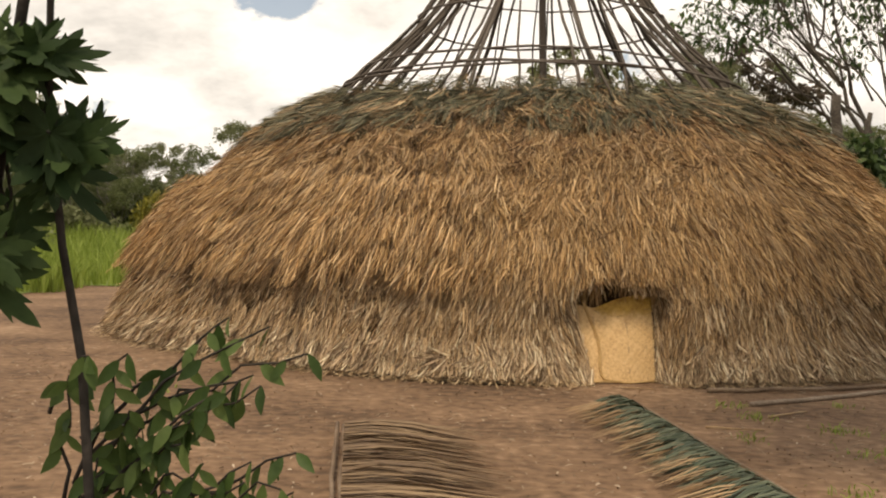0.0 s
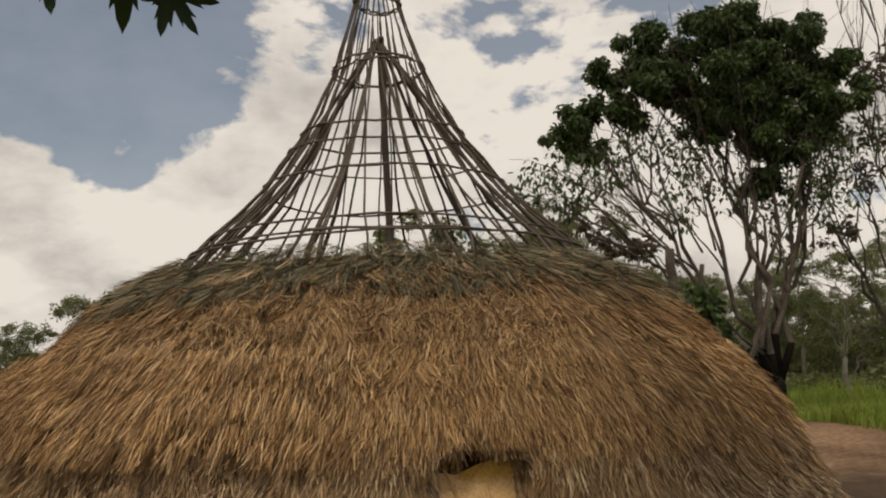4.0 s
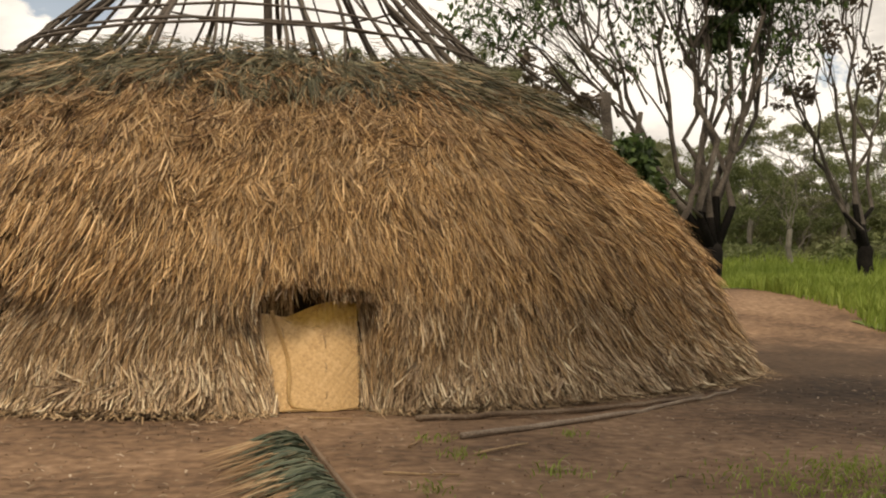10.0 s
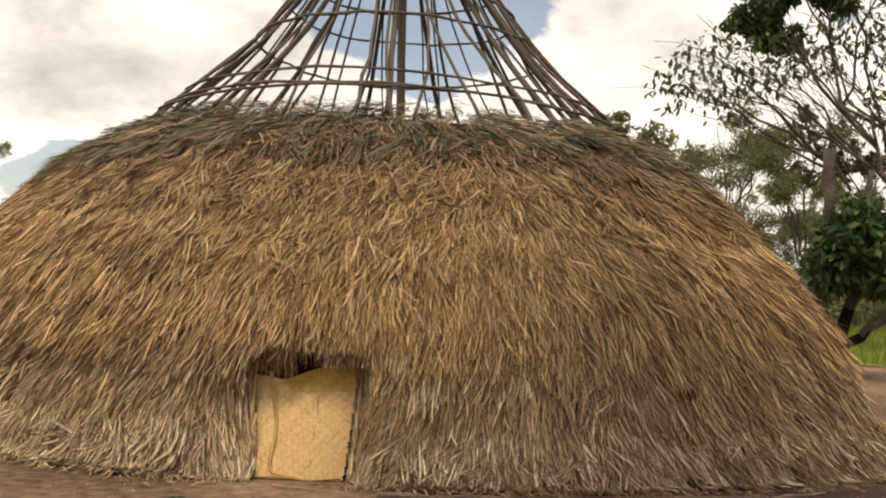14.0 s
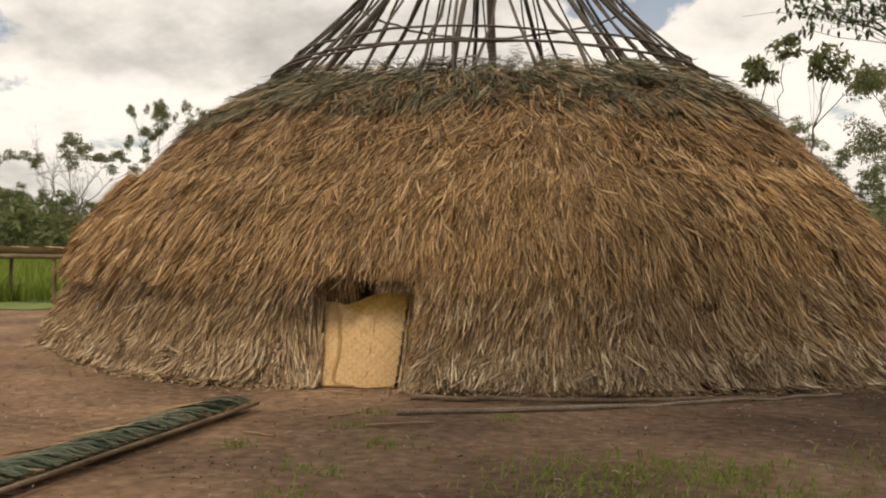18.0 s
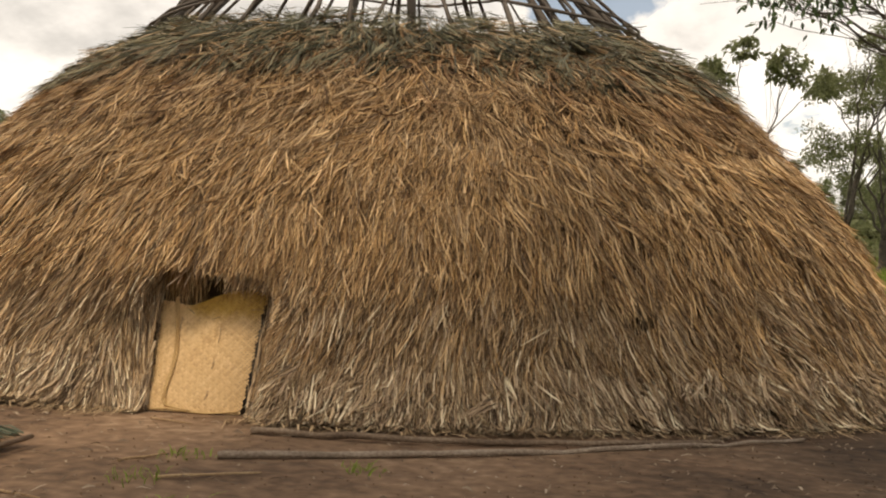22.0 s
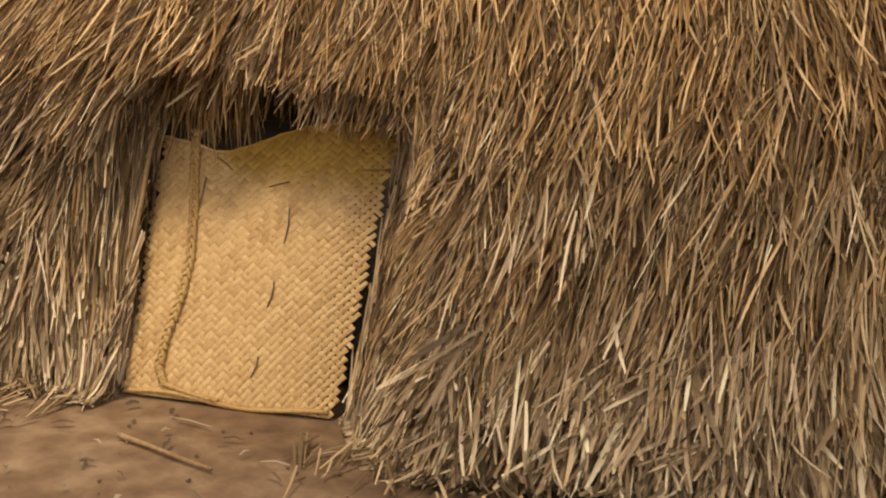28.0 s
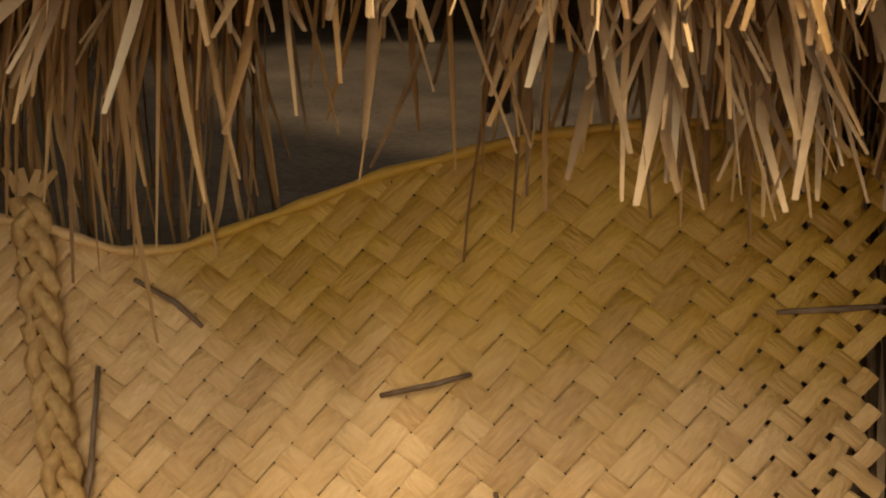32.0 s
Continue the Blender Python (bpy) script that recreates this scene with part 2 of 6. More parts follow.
def ash_and_shade_soil():
    """Dark ashy earth at the burnt side of the yard, tree shade painted in with it; the edge is uneven."""
    nt = M["soil"].node_tree
    N = nt.nodes.new
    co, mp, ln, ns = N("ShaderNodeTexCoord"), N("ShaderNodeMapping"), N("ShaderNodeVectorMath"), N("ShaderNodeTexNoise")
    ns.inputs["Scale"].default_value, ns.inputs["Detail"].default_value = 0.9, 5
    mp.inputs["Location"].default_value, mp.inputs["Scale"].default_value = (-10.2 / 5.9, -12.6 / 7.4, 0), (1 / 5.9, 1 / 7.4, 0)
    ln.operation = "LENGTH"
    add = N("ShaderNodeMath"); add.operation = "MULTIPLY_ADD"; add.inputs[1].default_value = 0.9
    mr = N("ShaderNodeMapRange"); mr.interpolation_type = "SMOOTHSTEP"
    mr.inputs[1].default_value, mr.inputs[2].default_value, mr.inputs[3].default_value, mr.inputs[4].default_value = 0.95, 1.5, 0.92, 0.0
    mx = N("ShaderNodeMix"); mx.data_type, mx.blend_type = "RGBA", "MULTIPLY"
    # ash tone and tree shade together, multiplied into the soil colour
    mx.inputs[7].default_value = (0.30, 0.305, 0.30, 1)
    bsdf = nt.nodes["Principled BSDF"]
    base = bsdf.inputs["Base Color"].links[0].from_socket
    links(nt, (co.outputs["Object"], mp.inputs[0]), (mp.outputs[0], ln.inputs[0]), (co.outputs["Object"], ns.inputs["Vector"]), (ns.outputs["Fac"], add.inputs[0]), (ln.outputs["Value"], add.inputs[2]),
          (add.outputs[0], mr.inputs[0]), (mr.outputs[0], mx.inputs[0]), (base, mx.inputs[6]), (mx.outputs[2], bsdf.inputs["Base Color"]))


ash_and_shade_soil()


def tint_mat_top(name):
    """Tints the upper part of the plaited sheet olive-yellow, with an uneven lower edge."""
    nt = M[name].node_tree
    N = nt.nodes.new
    co, sep, ns = N("ShaderNodeTexCoord"), N("ShaderNodeSeparateXYZ"), N("ShaderNodeTexNoise")
    ns.inputs["Scale"].default_value = 7.0
    links(nt, (co.outputs["Object"], sep.inputs[0]), (co.outputs["Object"], ns.inputs["Vector"]))
    add = N("ShaderNodeMath"); add.operation = "MULTIPLY_ADD"; add.inputs[1].default_value = 0.22
    links(nt, (ns.outputs["Fac"], add.inputs[0]), (sep.outputs[2], add.inputs[2]))
    up, across = N("ShaderNodeMapRange"), N("ShaderNodeMapRange")
    up.interpolation_type = across.interpolation_type = "SMOOTHSTEP"
    up.inputs[1].default_value, up.inputs[2].default_value, up.inputs[4].default_value = 0.83, 0.95, 1.0
    across.inputs[1].default_value, across.inputs[2].default_value = 1.08, 1.24
    mul = N("ShaderNodeMath"); mul.operation = "MULTIPLY"
    mx = N("ShaderNodeMix"); mx.data_type, mx.blend_type = "RGBA", "MULTIPLY"
    mx.inputs[7].default_value = (0.70, 0.63, 0.24, 1)
    bsdf = nt.nodes["Principled BSDF"]
    base = bsdf.inputs["Base Color"].links[0].from_socket
    links(nt, (add.outputs[0], up.inputs[0]), (sep.outputs[0], across.inputs[0]), (up.outputs[0], mul.inputs[0]), (across.outputs[0], mul.inputs[1]),
          (mul.outputs[0], mx.inputs[0]), (base, mx.inputs[6]), (mx.outputs[2], bsdf.inputs["Base Color"]))


for _name in ("mat", "mat_rise", "mat_fall"):
    tint_mat_top(_name)
M["braid"] = material("braid", [(0.32, 0.19, 0.078), (0.50, 0.32, 0.137), (0.64, 0.445, 0.205)], 0.6, 5, 90, 0.3)
M["straw_single"] = material("straw_single", [(0.135, 0.07, 0.026), (0.26, 0.149, 0.058), (0.416, 0.259, 0.108), (0.624, 0.438, 0.226)], 0.55, 2, 60, 0.15, "object", 0.75, gloss=0.35)
M["litter"] = material("litter", [(0.08, 0.055, 0.036), (0.16, 0.112, 0.074), (0.27, 0.20, 0.135), (0.44, 0.35, 0.26)], 0.8, 2, 30, 0.1, "island", 0.8)
M["pole_pale"] = material("pole_pale", [(0.22, 0.13, 0.065), (0.36, 0.24, 0.13), (0.5, 0.37, 0.22)], 0.65, 2.5, 45, 0.3)
M["pole_grey"] = material("pole_grey", [(0.13, 0.095, 0.066), (0.25, 0.19, 0.14), (0.38, 0.31, 0.24)], 0.7, 2.5, 45, 0.4)
M["bark"] = material("bark", [(0.03, 0.026, 0.021), (0.078, 0.066, 0.055), (0.155, 0.135, 0.115)], 0.9, 2.0, 22, 0.7)
M["bark_dark"] = material("bark_dark", [(0.010, 0.009, 0.008), (0.026, 0.023, 0.020), (0.055, 0.047, 0.040)], 0.9, 2.0, 22, 0.7)
M["leaf_dark"] = material("leaf_dark", [(0.018, 0.036, 0.012), (0.046, 0.082, 0.026), (0.11, 0.165, 0.055)], 0.5, 0.6, 20, 0.0, "island", 0.75, thin=0.3)
M["leaf_mid"] = material("leaf_mid", [(0.086, 0.107, 0.041), (0.143, 0.171, 0.068), (0.214, 0.249, 0.109)], 0.55, 0.6, 20, 0.0, "island", 0.6, thin=0.4)
M["leaf_pale"] = material("leaf_pale", [(0.122, 0.132, 0.061), (0.178, 0.196, 0.092), (0.242, 0.264, 0.136)], 0.6, 0.6, 20, 0.0, "island", 0.6, thin=0.4)
M["leaf_dry"] = material("leaf_dry", [(0.05, 0.036, 0.026), (0.10, 0.075, 0.055), (0.15, 0.12, 0.085)], 0.7, 0.6, 20, 0.0, "island", 0.6)
M["leaf_yellow"] = material("leaf_yellow", [(0.096, 0.104, 0.024), (0.200, 0.184, 0.032), (0.304, 0.264, 0.040)], 0.6, 0.6, 20, 0.0, "island", 0.6, thin=0.2)
M["grass"] = material("grass", [(0.115, 0.162, 0.024), (0.212, 0.285, 0.049), (0.340, 0.408, 0.102)], 0.6, 0.35, 20, 0.0, "island", 0.5, thin=0.3)
M["palm_green"] = material("palm_green", [(0.033, 0.051, 0.032), (0.071, 0.092, 0.059), (0.142, 0.156, 0.1)], 0.5, 2, 30, 0.1, "island", 0.6)
M["palm_dry"] = material("palm_dry", [(0.13, 0.075, 0.038), (0.27, 0.17, 0.09), (0.44, 0.31, 0.18)], 0.6, 2, 30, 0.1, "island", 0.6)
M["shrub_leaf"] = material("shrub_leaf", [(0.012, 0.027, 0.009), (0.026, 0.050, 0.016), (0.056, 0.092, 0.03)], 0.6, 8, 60, 0.1, "object", 0.55, gloss=0.15, thin=0.2)
M["palm_brown"] = material("palm_brown", [(0.08, 0.05, 0.03), (0.17, 0.11, 0.065), (0.30, 0.21, 0.125)], 0.6, 2, 30, 0.1, "island", 0.6)
M["bark_pale"] = material("bark_pale", [(0.11, 0.10, 0.085), (0.19, 0.175, 0.15), (0.29, 0.27, 0.24)], 0.9, 2.0, 22, 0.5)
M["char"] = material("char", [(0.004, 0.004, 0.004), (0.010, 0.009, 0.008), (0.024, 0.021, 0.019)], 0.95, 2.0, 22, 0.5, gloss=0.1)
# floor earth with the indoor shade put into its colour
M["shaded_hut_floor"] = material("shaded_hut_floor", [(0.035, 0.026, 0.018), (0.065, 0.050, 0.036), (0.10, 0.079, 0.059)], 0.95, 1.5, 25, 0.6)
M["sprig_leaf"] = material("sprig_leaf", [(0.022, 0.046, 0.012), (0.055, 0.10, 0.026), (0.115, 0.17, 0.05)], 0.55, 8, 60, 0.1, "object", 0.6, gloss=0.25, thin=0.3)
M["meadow"] = material("meadow", [(0.088, 0.120, 0.028), (0.152, 0.200, 0.052), (0.216, 0.264, 0.080)], 0.9, 0.08, 2.5, 0.5)
M["old_thatch"] = material("old_thatch", [(0.153, 0.103, 0.07), (0.275, 0.196, 0.135), (0.408, 0.304, 0.214)], 0.8, 1.2, 40, 0.4, "island", 0.5)
M["plank"] = material("plank", [(0.25, 0.17, 0.10), (0.40, 0.29, 0.18), (0.55, 0.43, 0.29)], 0.7, 3, 40, 0.3)


# ---- mesh helpers ----
RNG = np.random.default_rng(7)


def mesh_from(name, verts, faces, mat, smooth=False, slots=None):
    """verts (n, 3), faces (m, 4) as one mesh; with slots (m), mat is a list of names."""
    me = bpy.data.meshes.new(name)
    verts, faces = np.asarray(verts, np.float32).reshape(-1, 3), np.asarray(faces, np.int32)
    k = faces.shape[1]
    me.vertices.add(len(verts))
    me.vertices.foreach_set("co", verts.ravel())
    me.loops.add(faces.size)
    me.loops.foreach_set("vertex_index", faces.ravel())
    me.polygons.add(len(faces))
    me.polygons.foreach_set("loop_start", np.arange(len(faces), dtype=np.int32) * k)
    if smooth:
        me.polygons.foreach_set("use_smooth", np.ones(len(faces), bool))
    if slots is not None:
        for q in mat:
            me.materials.append(M[q])
        me.polygons.foreach_set("material_index", np.asarray(slots, np.int32))
    elif mat:
        me.materials.append(M[mat])
    me.update(calc_edges=True)
    me.validate()
    return me


def thing(name, label, category, group="", kind="", at=(0, 0, 0)):
    ob = new(name)
    ob.location = at
    ob.empty_display_size = 0.2
    return tagged(ob, label, category, group, kind)


def part(name, me, parent=None, label=""):
    """Links a mesh (or a bmesh) as one object under a thing or a part; its coordinates are the world's."""
    if isinstance(me, bmesh.types.BMesh):
        b, me = me, bpy.data.meshes.new(name)
        b.to_mesh(me)
        b.free()
    ob = new(name, me)
    if parent:
        off, p = Vector(), parent
        while p:
            off += p.location
            p = p.parent
        ob.parent = parent
        ob.location = -off
    if label:
        ob["label"] = label
    return ob


def ribbons(pts, width, side, fold=0.0):
    """pts (n, k, 3) polylines, width (n, k), side (n, 3): blades with a crease down the middle. Returns verts, quads."""
    n, k, _ = pts.shape
    tan = pts[:, -1] - pts[:, 0]
    tan /= np.linalg.norm(tan, axis=1, keepdims=True) + 1e-9
    side = side - (side * tan).sum(1, keepdims=True) * tan
    side /= np.linalg.norm(side, axis=1, keepdims=True) + 1e-9
    nor = np.cross(side, tan)
    s, w = side[:, None, :], width[:, :, None] * 0.5
    if fold:
        rows = np.stack([pts - s * w, pts + nor[:, None, :] * w * fold, pts + s * w], 2)
        c = 3
    else:
        rows = np.stack([pts - s * w, pts + s * w], 2)
        c = 2
    verts = rows.reshape(-1, 3)
    base = (np.arange(n) * k * c)[:, None, None]
    i = np.arange(k - 1)[None, :, None] * c
    j = np.arange(c - 1)[None, None, :]
    a = base + i + j
    faces = np.stack([a, a + 1, a + 1 + c, a + c], -1).reshape(-1, 4)
    return verts, faces


def tube(path, radii, sides=7):
    """A tapering tube along path. Returns verts, quads."""
    path, radii = np.asarray(path, float), np.asarray(radii, float)
    k = len(path)
    t = np.gradient(path, axis=0)
    t /= np.linalg.norm(t, axis=1, keepdims=True) + 1e-9
    ref = np.array([0.31, 0.17, 0.93]) if abs(t[0, 2]) < 0.8 else np.array([0.9, 0.3, 0.1])
    u = np.cross(t, ref); u /= np.linalg.norm(u, axis=1, keepdims=True) + 1e-9
    v = np.cross(t, u)
    ang = np.linspace(0, 2 * np.pi, sides, endpoint=False)
    ring = path[:, None] + radii[:, None, None] * (np.cos(ang)[None, :, None] * u[:, None] + np.sin(ang)[None, :, None] * v[:, None])
    verts = ring.reshape(-1, 3)
    a = np.arange(k - 1)[:, None] * sides
    j = np.arange(sides)[None, :]
    j2 = (j + 1) % sides
    f = np.stack([a + j, a + j2, a + sides + j2, a + sides + j], -1).reshape(-1, 4)
    caps = []
    for r in (0, k - 1):
        c0 = len(verts)
        verts = np.vstack([verts, path[r]])
        for q in range(0, sides, 2):
            idx = [r * sides + q % sides, r * sides + (q + 1) % sides, r * sides + (q + 2) % sides if q + 2 <= sides else r * sides, c0]
            caps.append(idx if r else idx[::-1])
    return verts, np.vstack([f, np.array(caps)])


def joined(pieces):
    vs, fs, n = [], [], 0
    for v, f in pieces:
        vs.append(v); fs.append(f + n); n += len(v)
    return np.vstack(vs), np.vstack(fs)


def wobble(p0, p1, n=8, amp=0.02, rng=RNG):
    t = np.linspace(0, 1, n)[:, None]
    p = np.asarray(p0, float) * (1 - t) + np.asarray(p1, float) * t
    return p + rng.normal(0, amp, (n, 3)) * np.sin(np.pi * np.clip(t, 0.05, 0.95))


# ---- ground ----
def ground_height(x, y):
    """Flat in the yard; behind it, at the side of the burnt trees, the meadow lies a little higher."""
    u, v = np.clip((y - 17.0) / 10.0, 0, 1), np.clip((x - 3.0) / 7.0, 0, 1)
    return 0.72 * u * u * (3 - 2 * u) * v * v * (3 - 2 * v)


def build_ground():
    me = bpy.data.meshes.new("ground")
    bm = bmesh.new()
    xs = [-2500, -900, -300, -120, -60, -35] + [-24 + 1.0 * i for i in range(53)] + [40, 70, 140, 300, 900, 2500]
    ys = [-2500, -900, -300, -90, -40, -20] + [-8 + 1.0 * i for i in range(43)] + [50, 75, 120, 300, 900, 2500]
    grid = [[bm.verts.new((x, y, float(ground_height(x, y)) + (0.02 * noise.noise((x * 0.4, y * 0.4, 0)) if abs(x) < 30 and abs(y) < 30 else 0.0))) for x in xs] for y in ys]
    for j in range(len(ys) - 1):
        for i in range(len(xs) - 1):
            bm.faces.new((grid[j][i], grid[j][i + 1], grid[j + 1][i + 1], grid[j + 1][i]))
    for f in bm.faces:
        f.smooth = True
    bm.to_mesh(me); bm.free()
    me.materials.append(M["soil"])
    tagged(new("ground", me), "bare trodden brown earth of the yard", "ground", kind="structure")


build_ground()


# ---- the large hut ----
HX, HY, HA, HB = 0.80, 17.12, 6.6, 6.42
PROFILE = [(0.0, 1.03), (0.25, 1.012), (0.6, 0.985), (1.0, 0.955), (1.5, 0.912), (1.9, 0.865), (2.4, 0.80), (3.05, 0.708), (3.40, 0.628), (3.62, 0.568), (3.76, 0.525), (3.81, 0.50)]
PZ, PR = np.array([p[0] for p in PROFILE]), np.array([p[1] for p in PROFILE])
_seg = np.r_[0, np.cumsum(np.hypot(np.diff(PZ), np.diff(PR) * 6.4))]
SLOPE = _seg[-1]


def bulge(phi):
    """The dome is not quite round: it swells at the front right and at the left."""
    out = 1.0
    for at, wide, much in ((1.08, 0.33, 0.075), (1.60, 0.32, -0.115), (-1.42, 0.28, 0.045), (-0.72, 0.25, -0.035)):
        out = out + much * np.exp(-(np.angle(np.exp(1j * (phi - at))) / wide) ** 2)
    return out


def on_dome(phi, s, lift=0.0):
    """phi: angle from the front (-y), to the right positive; s: metres up the slope from the ground; lift: metres off the surface."""
    z = np.interp(s, _seg, PZ)
    r = np.interp(s, _seg, PR) * bulge(phi)
    dz = np.interp(s + 0.05, _seg, PZ) - np.interp(s - 0.05, _seg, PZ)
    dr = (np.interp(s + 0.05, _seg, PR) - np.interp(s - 0.05, _seg, PR)) * 6.4
    ln = np.hypot(dz, dr) + 1e-9
    nr, nz = dz / ln, -dr / ln
    x = HX + (r * HA + lift * nr) * np.sin(phi)
    y = HY - (r * HB + lift * nr) * np.cos(phi)
    return np.stack([x, y, z + lift * nz], -1)


# the door opening, in metres of the world
DOOR_X0, DOOR_X1, DOOR_TOP = 0.86, 1.88, 0.98


def in_door(p, grow=0.0):
    """Points in the doorway, or before the sheet where the thatch lies back from it."""
    x, y, z = p[..., 0], p[..., 1], p[..., 2]
    slant = 0.22 * (1 - np.clip(z / 0.9, 0, 1))
    before = np.clip(10.87 + 0.40 * np.clip(z, 0, 1) - y, 0, 0.6)
    top = DOOR_TOP - 0.02 + 0.04 * np.exp(-((x - 1.25) / 0.15) ** 2) - 0.06 * np.clip((1.10 - x) / 0.12, 0, 1)
    return (y < HY - 4) & (x > DOOR_X0 + 0.065 + slant - grow - 0.06 * before) & (x < DOOR_X1 - 0.035 + grow + 0.66 * before) & (z < top + grow)


hut = thing("thatched_hut", "large round hut with layered straw thatch below a bare pole spire", "hut", at=(HX, HY, 0))


def build_shell():
    bm = bmesh.new()
    p0, p1 = math.asin((DOOR_X0 - HX) / (HB * 0.99)), math.asin((DOOR_X1 - HX) / (HB * 0.99))
    phis = sorted([p0, p1, (p0 + p1) / 2] + [p1 + (2 * math.pi - (p1 - p0)) * i / 70 for i in range(1, 70)])
    ss = [0.0, 0.3, 0.6, 0.85, 1.05, 1.4, 1.8, 2.2, 2.7, 3.2, 3.7, 4.1, 4.5, SLOPE - 0.35, SLOPE - 0.15, SLOPE]
    def column(a, s):
        # the left jamb leans with the mat
        if a == p0 and s < 1.0:
            a = a + 0.22 * (1 - s / 1.0) / HB
        # and the right one runs back to the sheet
        return on_dome(np.float64(a), np.float64(s), 0.05 if s == SLOPE else -0.48 if a == p1 and s < 1.1 else -0.24 if s < 1.1 and abs(a - p0) < 0.05 else -0.10)
    rows = [[bm.verts.new(column(a, s)) for a in phis] for s in ss]
    n = len(phis)
    for i in range(len(ss) - 1):
        for j in range(n):
            k = (j + 1) % n
            c = (rows[i][j].co + rows[i + 1][k].co) / 2
            if c.y < HY - 4 and DOOR_X0 < c.x < DOOR_X1 + 0.02 and ss[i] < 1.2:
                continue
            bm.faces.new((rows[i][j], rows[i][k], rows[i + 1][k], rows[i + 1][j]))
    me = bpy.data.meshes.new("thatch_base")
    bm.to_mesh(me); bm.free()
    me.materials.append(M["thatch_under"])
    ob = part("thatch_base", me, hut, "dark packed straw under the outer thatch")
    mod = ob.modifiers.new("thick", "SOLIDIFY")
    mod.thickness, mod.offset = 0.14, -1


build_shell()


# added disc over the ground, darkened to stand in for shade inside
def build_hut_floor():
    n = 64
    ring = [(HX + HA * 0.93 * math.cos(2 * math.pi * i / n), HY + HB * 0.93 * math.sin(2 * math.pi * i / n)) for i in range(n)]
    bm = bmesh.new()
    top = [bm.verts.new((x, y, 0.03)) for x, y in ring]
    low = [bm.verts.new((x, y, -0.05)) for x, y in ring]
    bm.faces.new(top)
    for i in range(n):
        bm.faces.new((low[i], low[(i + 1) % n], top[(i + 1) % n], top[i]))
    me = bpy.data.meshes.new("floor")
    bm.to_mesh(me); bm.free()
    me.materials.append(M["shaded_hut_floor"])
    tagged(new("floor", me), "packed earth floor inside the hut, coloured dark for the indoor shade", "floor", kind="structure")


build_hut_floor()


def smooth_noise(phi, s, seed, fp=2.0, fs=1.0):
    """Cheap smooth noise over the dome, about -1 to 1."""
    r = np.random.default_rng(seed)
    out = np.zeros_like(phi)
    for _ in range(6):
        a, b, c = r.normal(0, fp), r.normal(0, fs), r.uniform(0, 6.28)
        out += np.sin(a * phi * 6 + b * s * 3 + c)
    return out / 2.6


def straw(n, s0, s1, length, width, seed, lift=(0.0, 0.06), tipout=(0.02, 0.09), phis=(-1.9, 1.9), swirl=0.22, jitter=0.11, k=4, fold=0.35, keep_door=True, taper=0.45, lean=0.0, clump=0.2, left_lift=0.0, tier=0.21, lie=True, skew=0.0):
    """n blades with roots between s0 and s1 up the slope. Returns verts, quads."""
    r = np.random.default_rng(seed)
    nc = max(1, n // 11)
    cp, cs, ca, cl = r.uniform(phis[0], phis[1], nc), r.uniform(s0, s1, nc), r.normal(0, clump if abs(lean) == 0 else 0.05, nc), r.uniform(0, 1, nc)
    # bundles sit in tiers, each hanging over the one below
    cs = np.clip(np.round(cs / tier + 0.35 * smooth_noise(cp, cs, seed + 1, 1.0, 0.3)) * tier + r.normal(0, 0.035, nc), s0, s1)
    ci = r.integers(0, nc, n)
    phi = cp[ci] + r.normal(0, 0.045, n) / 5.5
    s = np.clip(cs[ci] + r.normal(0, 0.035, n), s0 * 0.9, s1)
    phi = phi + skew * (1 - np.clip(s / 0.95, 0, 1)) / HB
    L = r.uniform(length[0], length[1], n) * r.uniform(0.85, 1.1, n)
    ang = swirl * smooth_noise(phi, s, seed + 5, 1.5, 0.8) + 0.6 * swirl * smooth_noise(phi, s, seed + 9, 6.0, 2.0) + ca[ci] + r.normal(0, jitter, n) + lean - (0.16 * np.exp(-((phi - 0.22) / 0.32) ** 2) if lean == 0 else 0.0)
    l0 = lift[0] + (lift[1] - lift[0]) * np.clip(cl[ci] + r.normal(0, 0.2, n), 0, 1.2) + 0.02 * smooth_noise(phi, s, seed + 2, 5, 2)
    # straw beside the doorway lies back
    near_door = (np.abs(phi) < 0.6) & (s < 1.15) & lie
    reach = np.where(phi > 0.04, 0.3, 0.42)
    gap = np.maximum(np.maximum(DOOR_X0 - (HX + phi * HB), (HX + phi * HB) - DOOR_X1), 0)
    l0 = np.where(near_door, l0 * np.clip(gap / reach, 0, 1) - np.where(phi > 0.04, 0.06, 0.12) * np.clip(1 - gap / reach, 0, 1), l0)
    back = np.clip(1 - ((HX + phi * HB) - DOOR_X1) / 0.40, 0, 1) * (HX + phi * HB > DOOR_X1 - 0.05) * np.clip((1.25 - s) / 0.2, 0, 1)
    l0 = l0 - 0.36 * back * lie
    l0 = l0 + left_lift * np.clip((-0.08 - phi) / 0.2, 0, 1)
    tone = np.where(r.random(n) < 0.72, r.random(nc)[ci], r.random(n))
    l1 = l0 + r.uniform(tipout[0], tipout[1], n) * r.uniform(0.3, 1.2, n) * np.where(near_door & (gap < 0.2), 0.4, 1.0)
    t = np.linspace(0, 1, k)[None, :]
    bend = r.normal(0, 0.05, n)[:, None]
    down = s[:, None] - L[:, None] * t * np.cos(ang)[:, None]
    rad = 6.4 * np.interp(np.clip(down, 0, None), _seg, PR)
    ph = phi[:, None] + (L[:, None] * t * np.sin(ang)[:, None] + bend * L[:, None] * t * t) / rad
    lf = l0[:, None] + (l1 - l0)[:, None] * t ** 1.6
    under = np.minimum(down, 0)
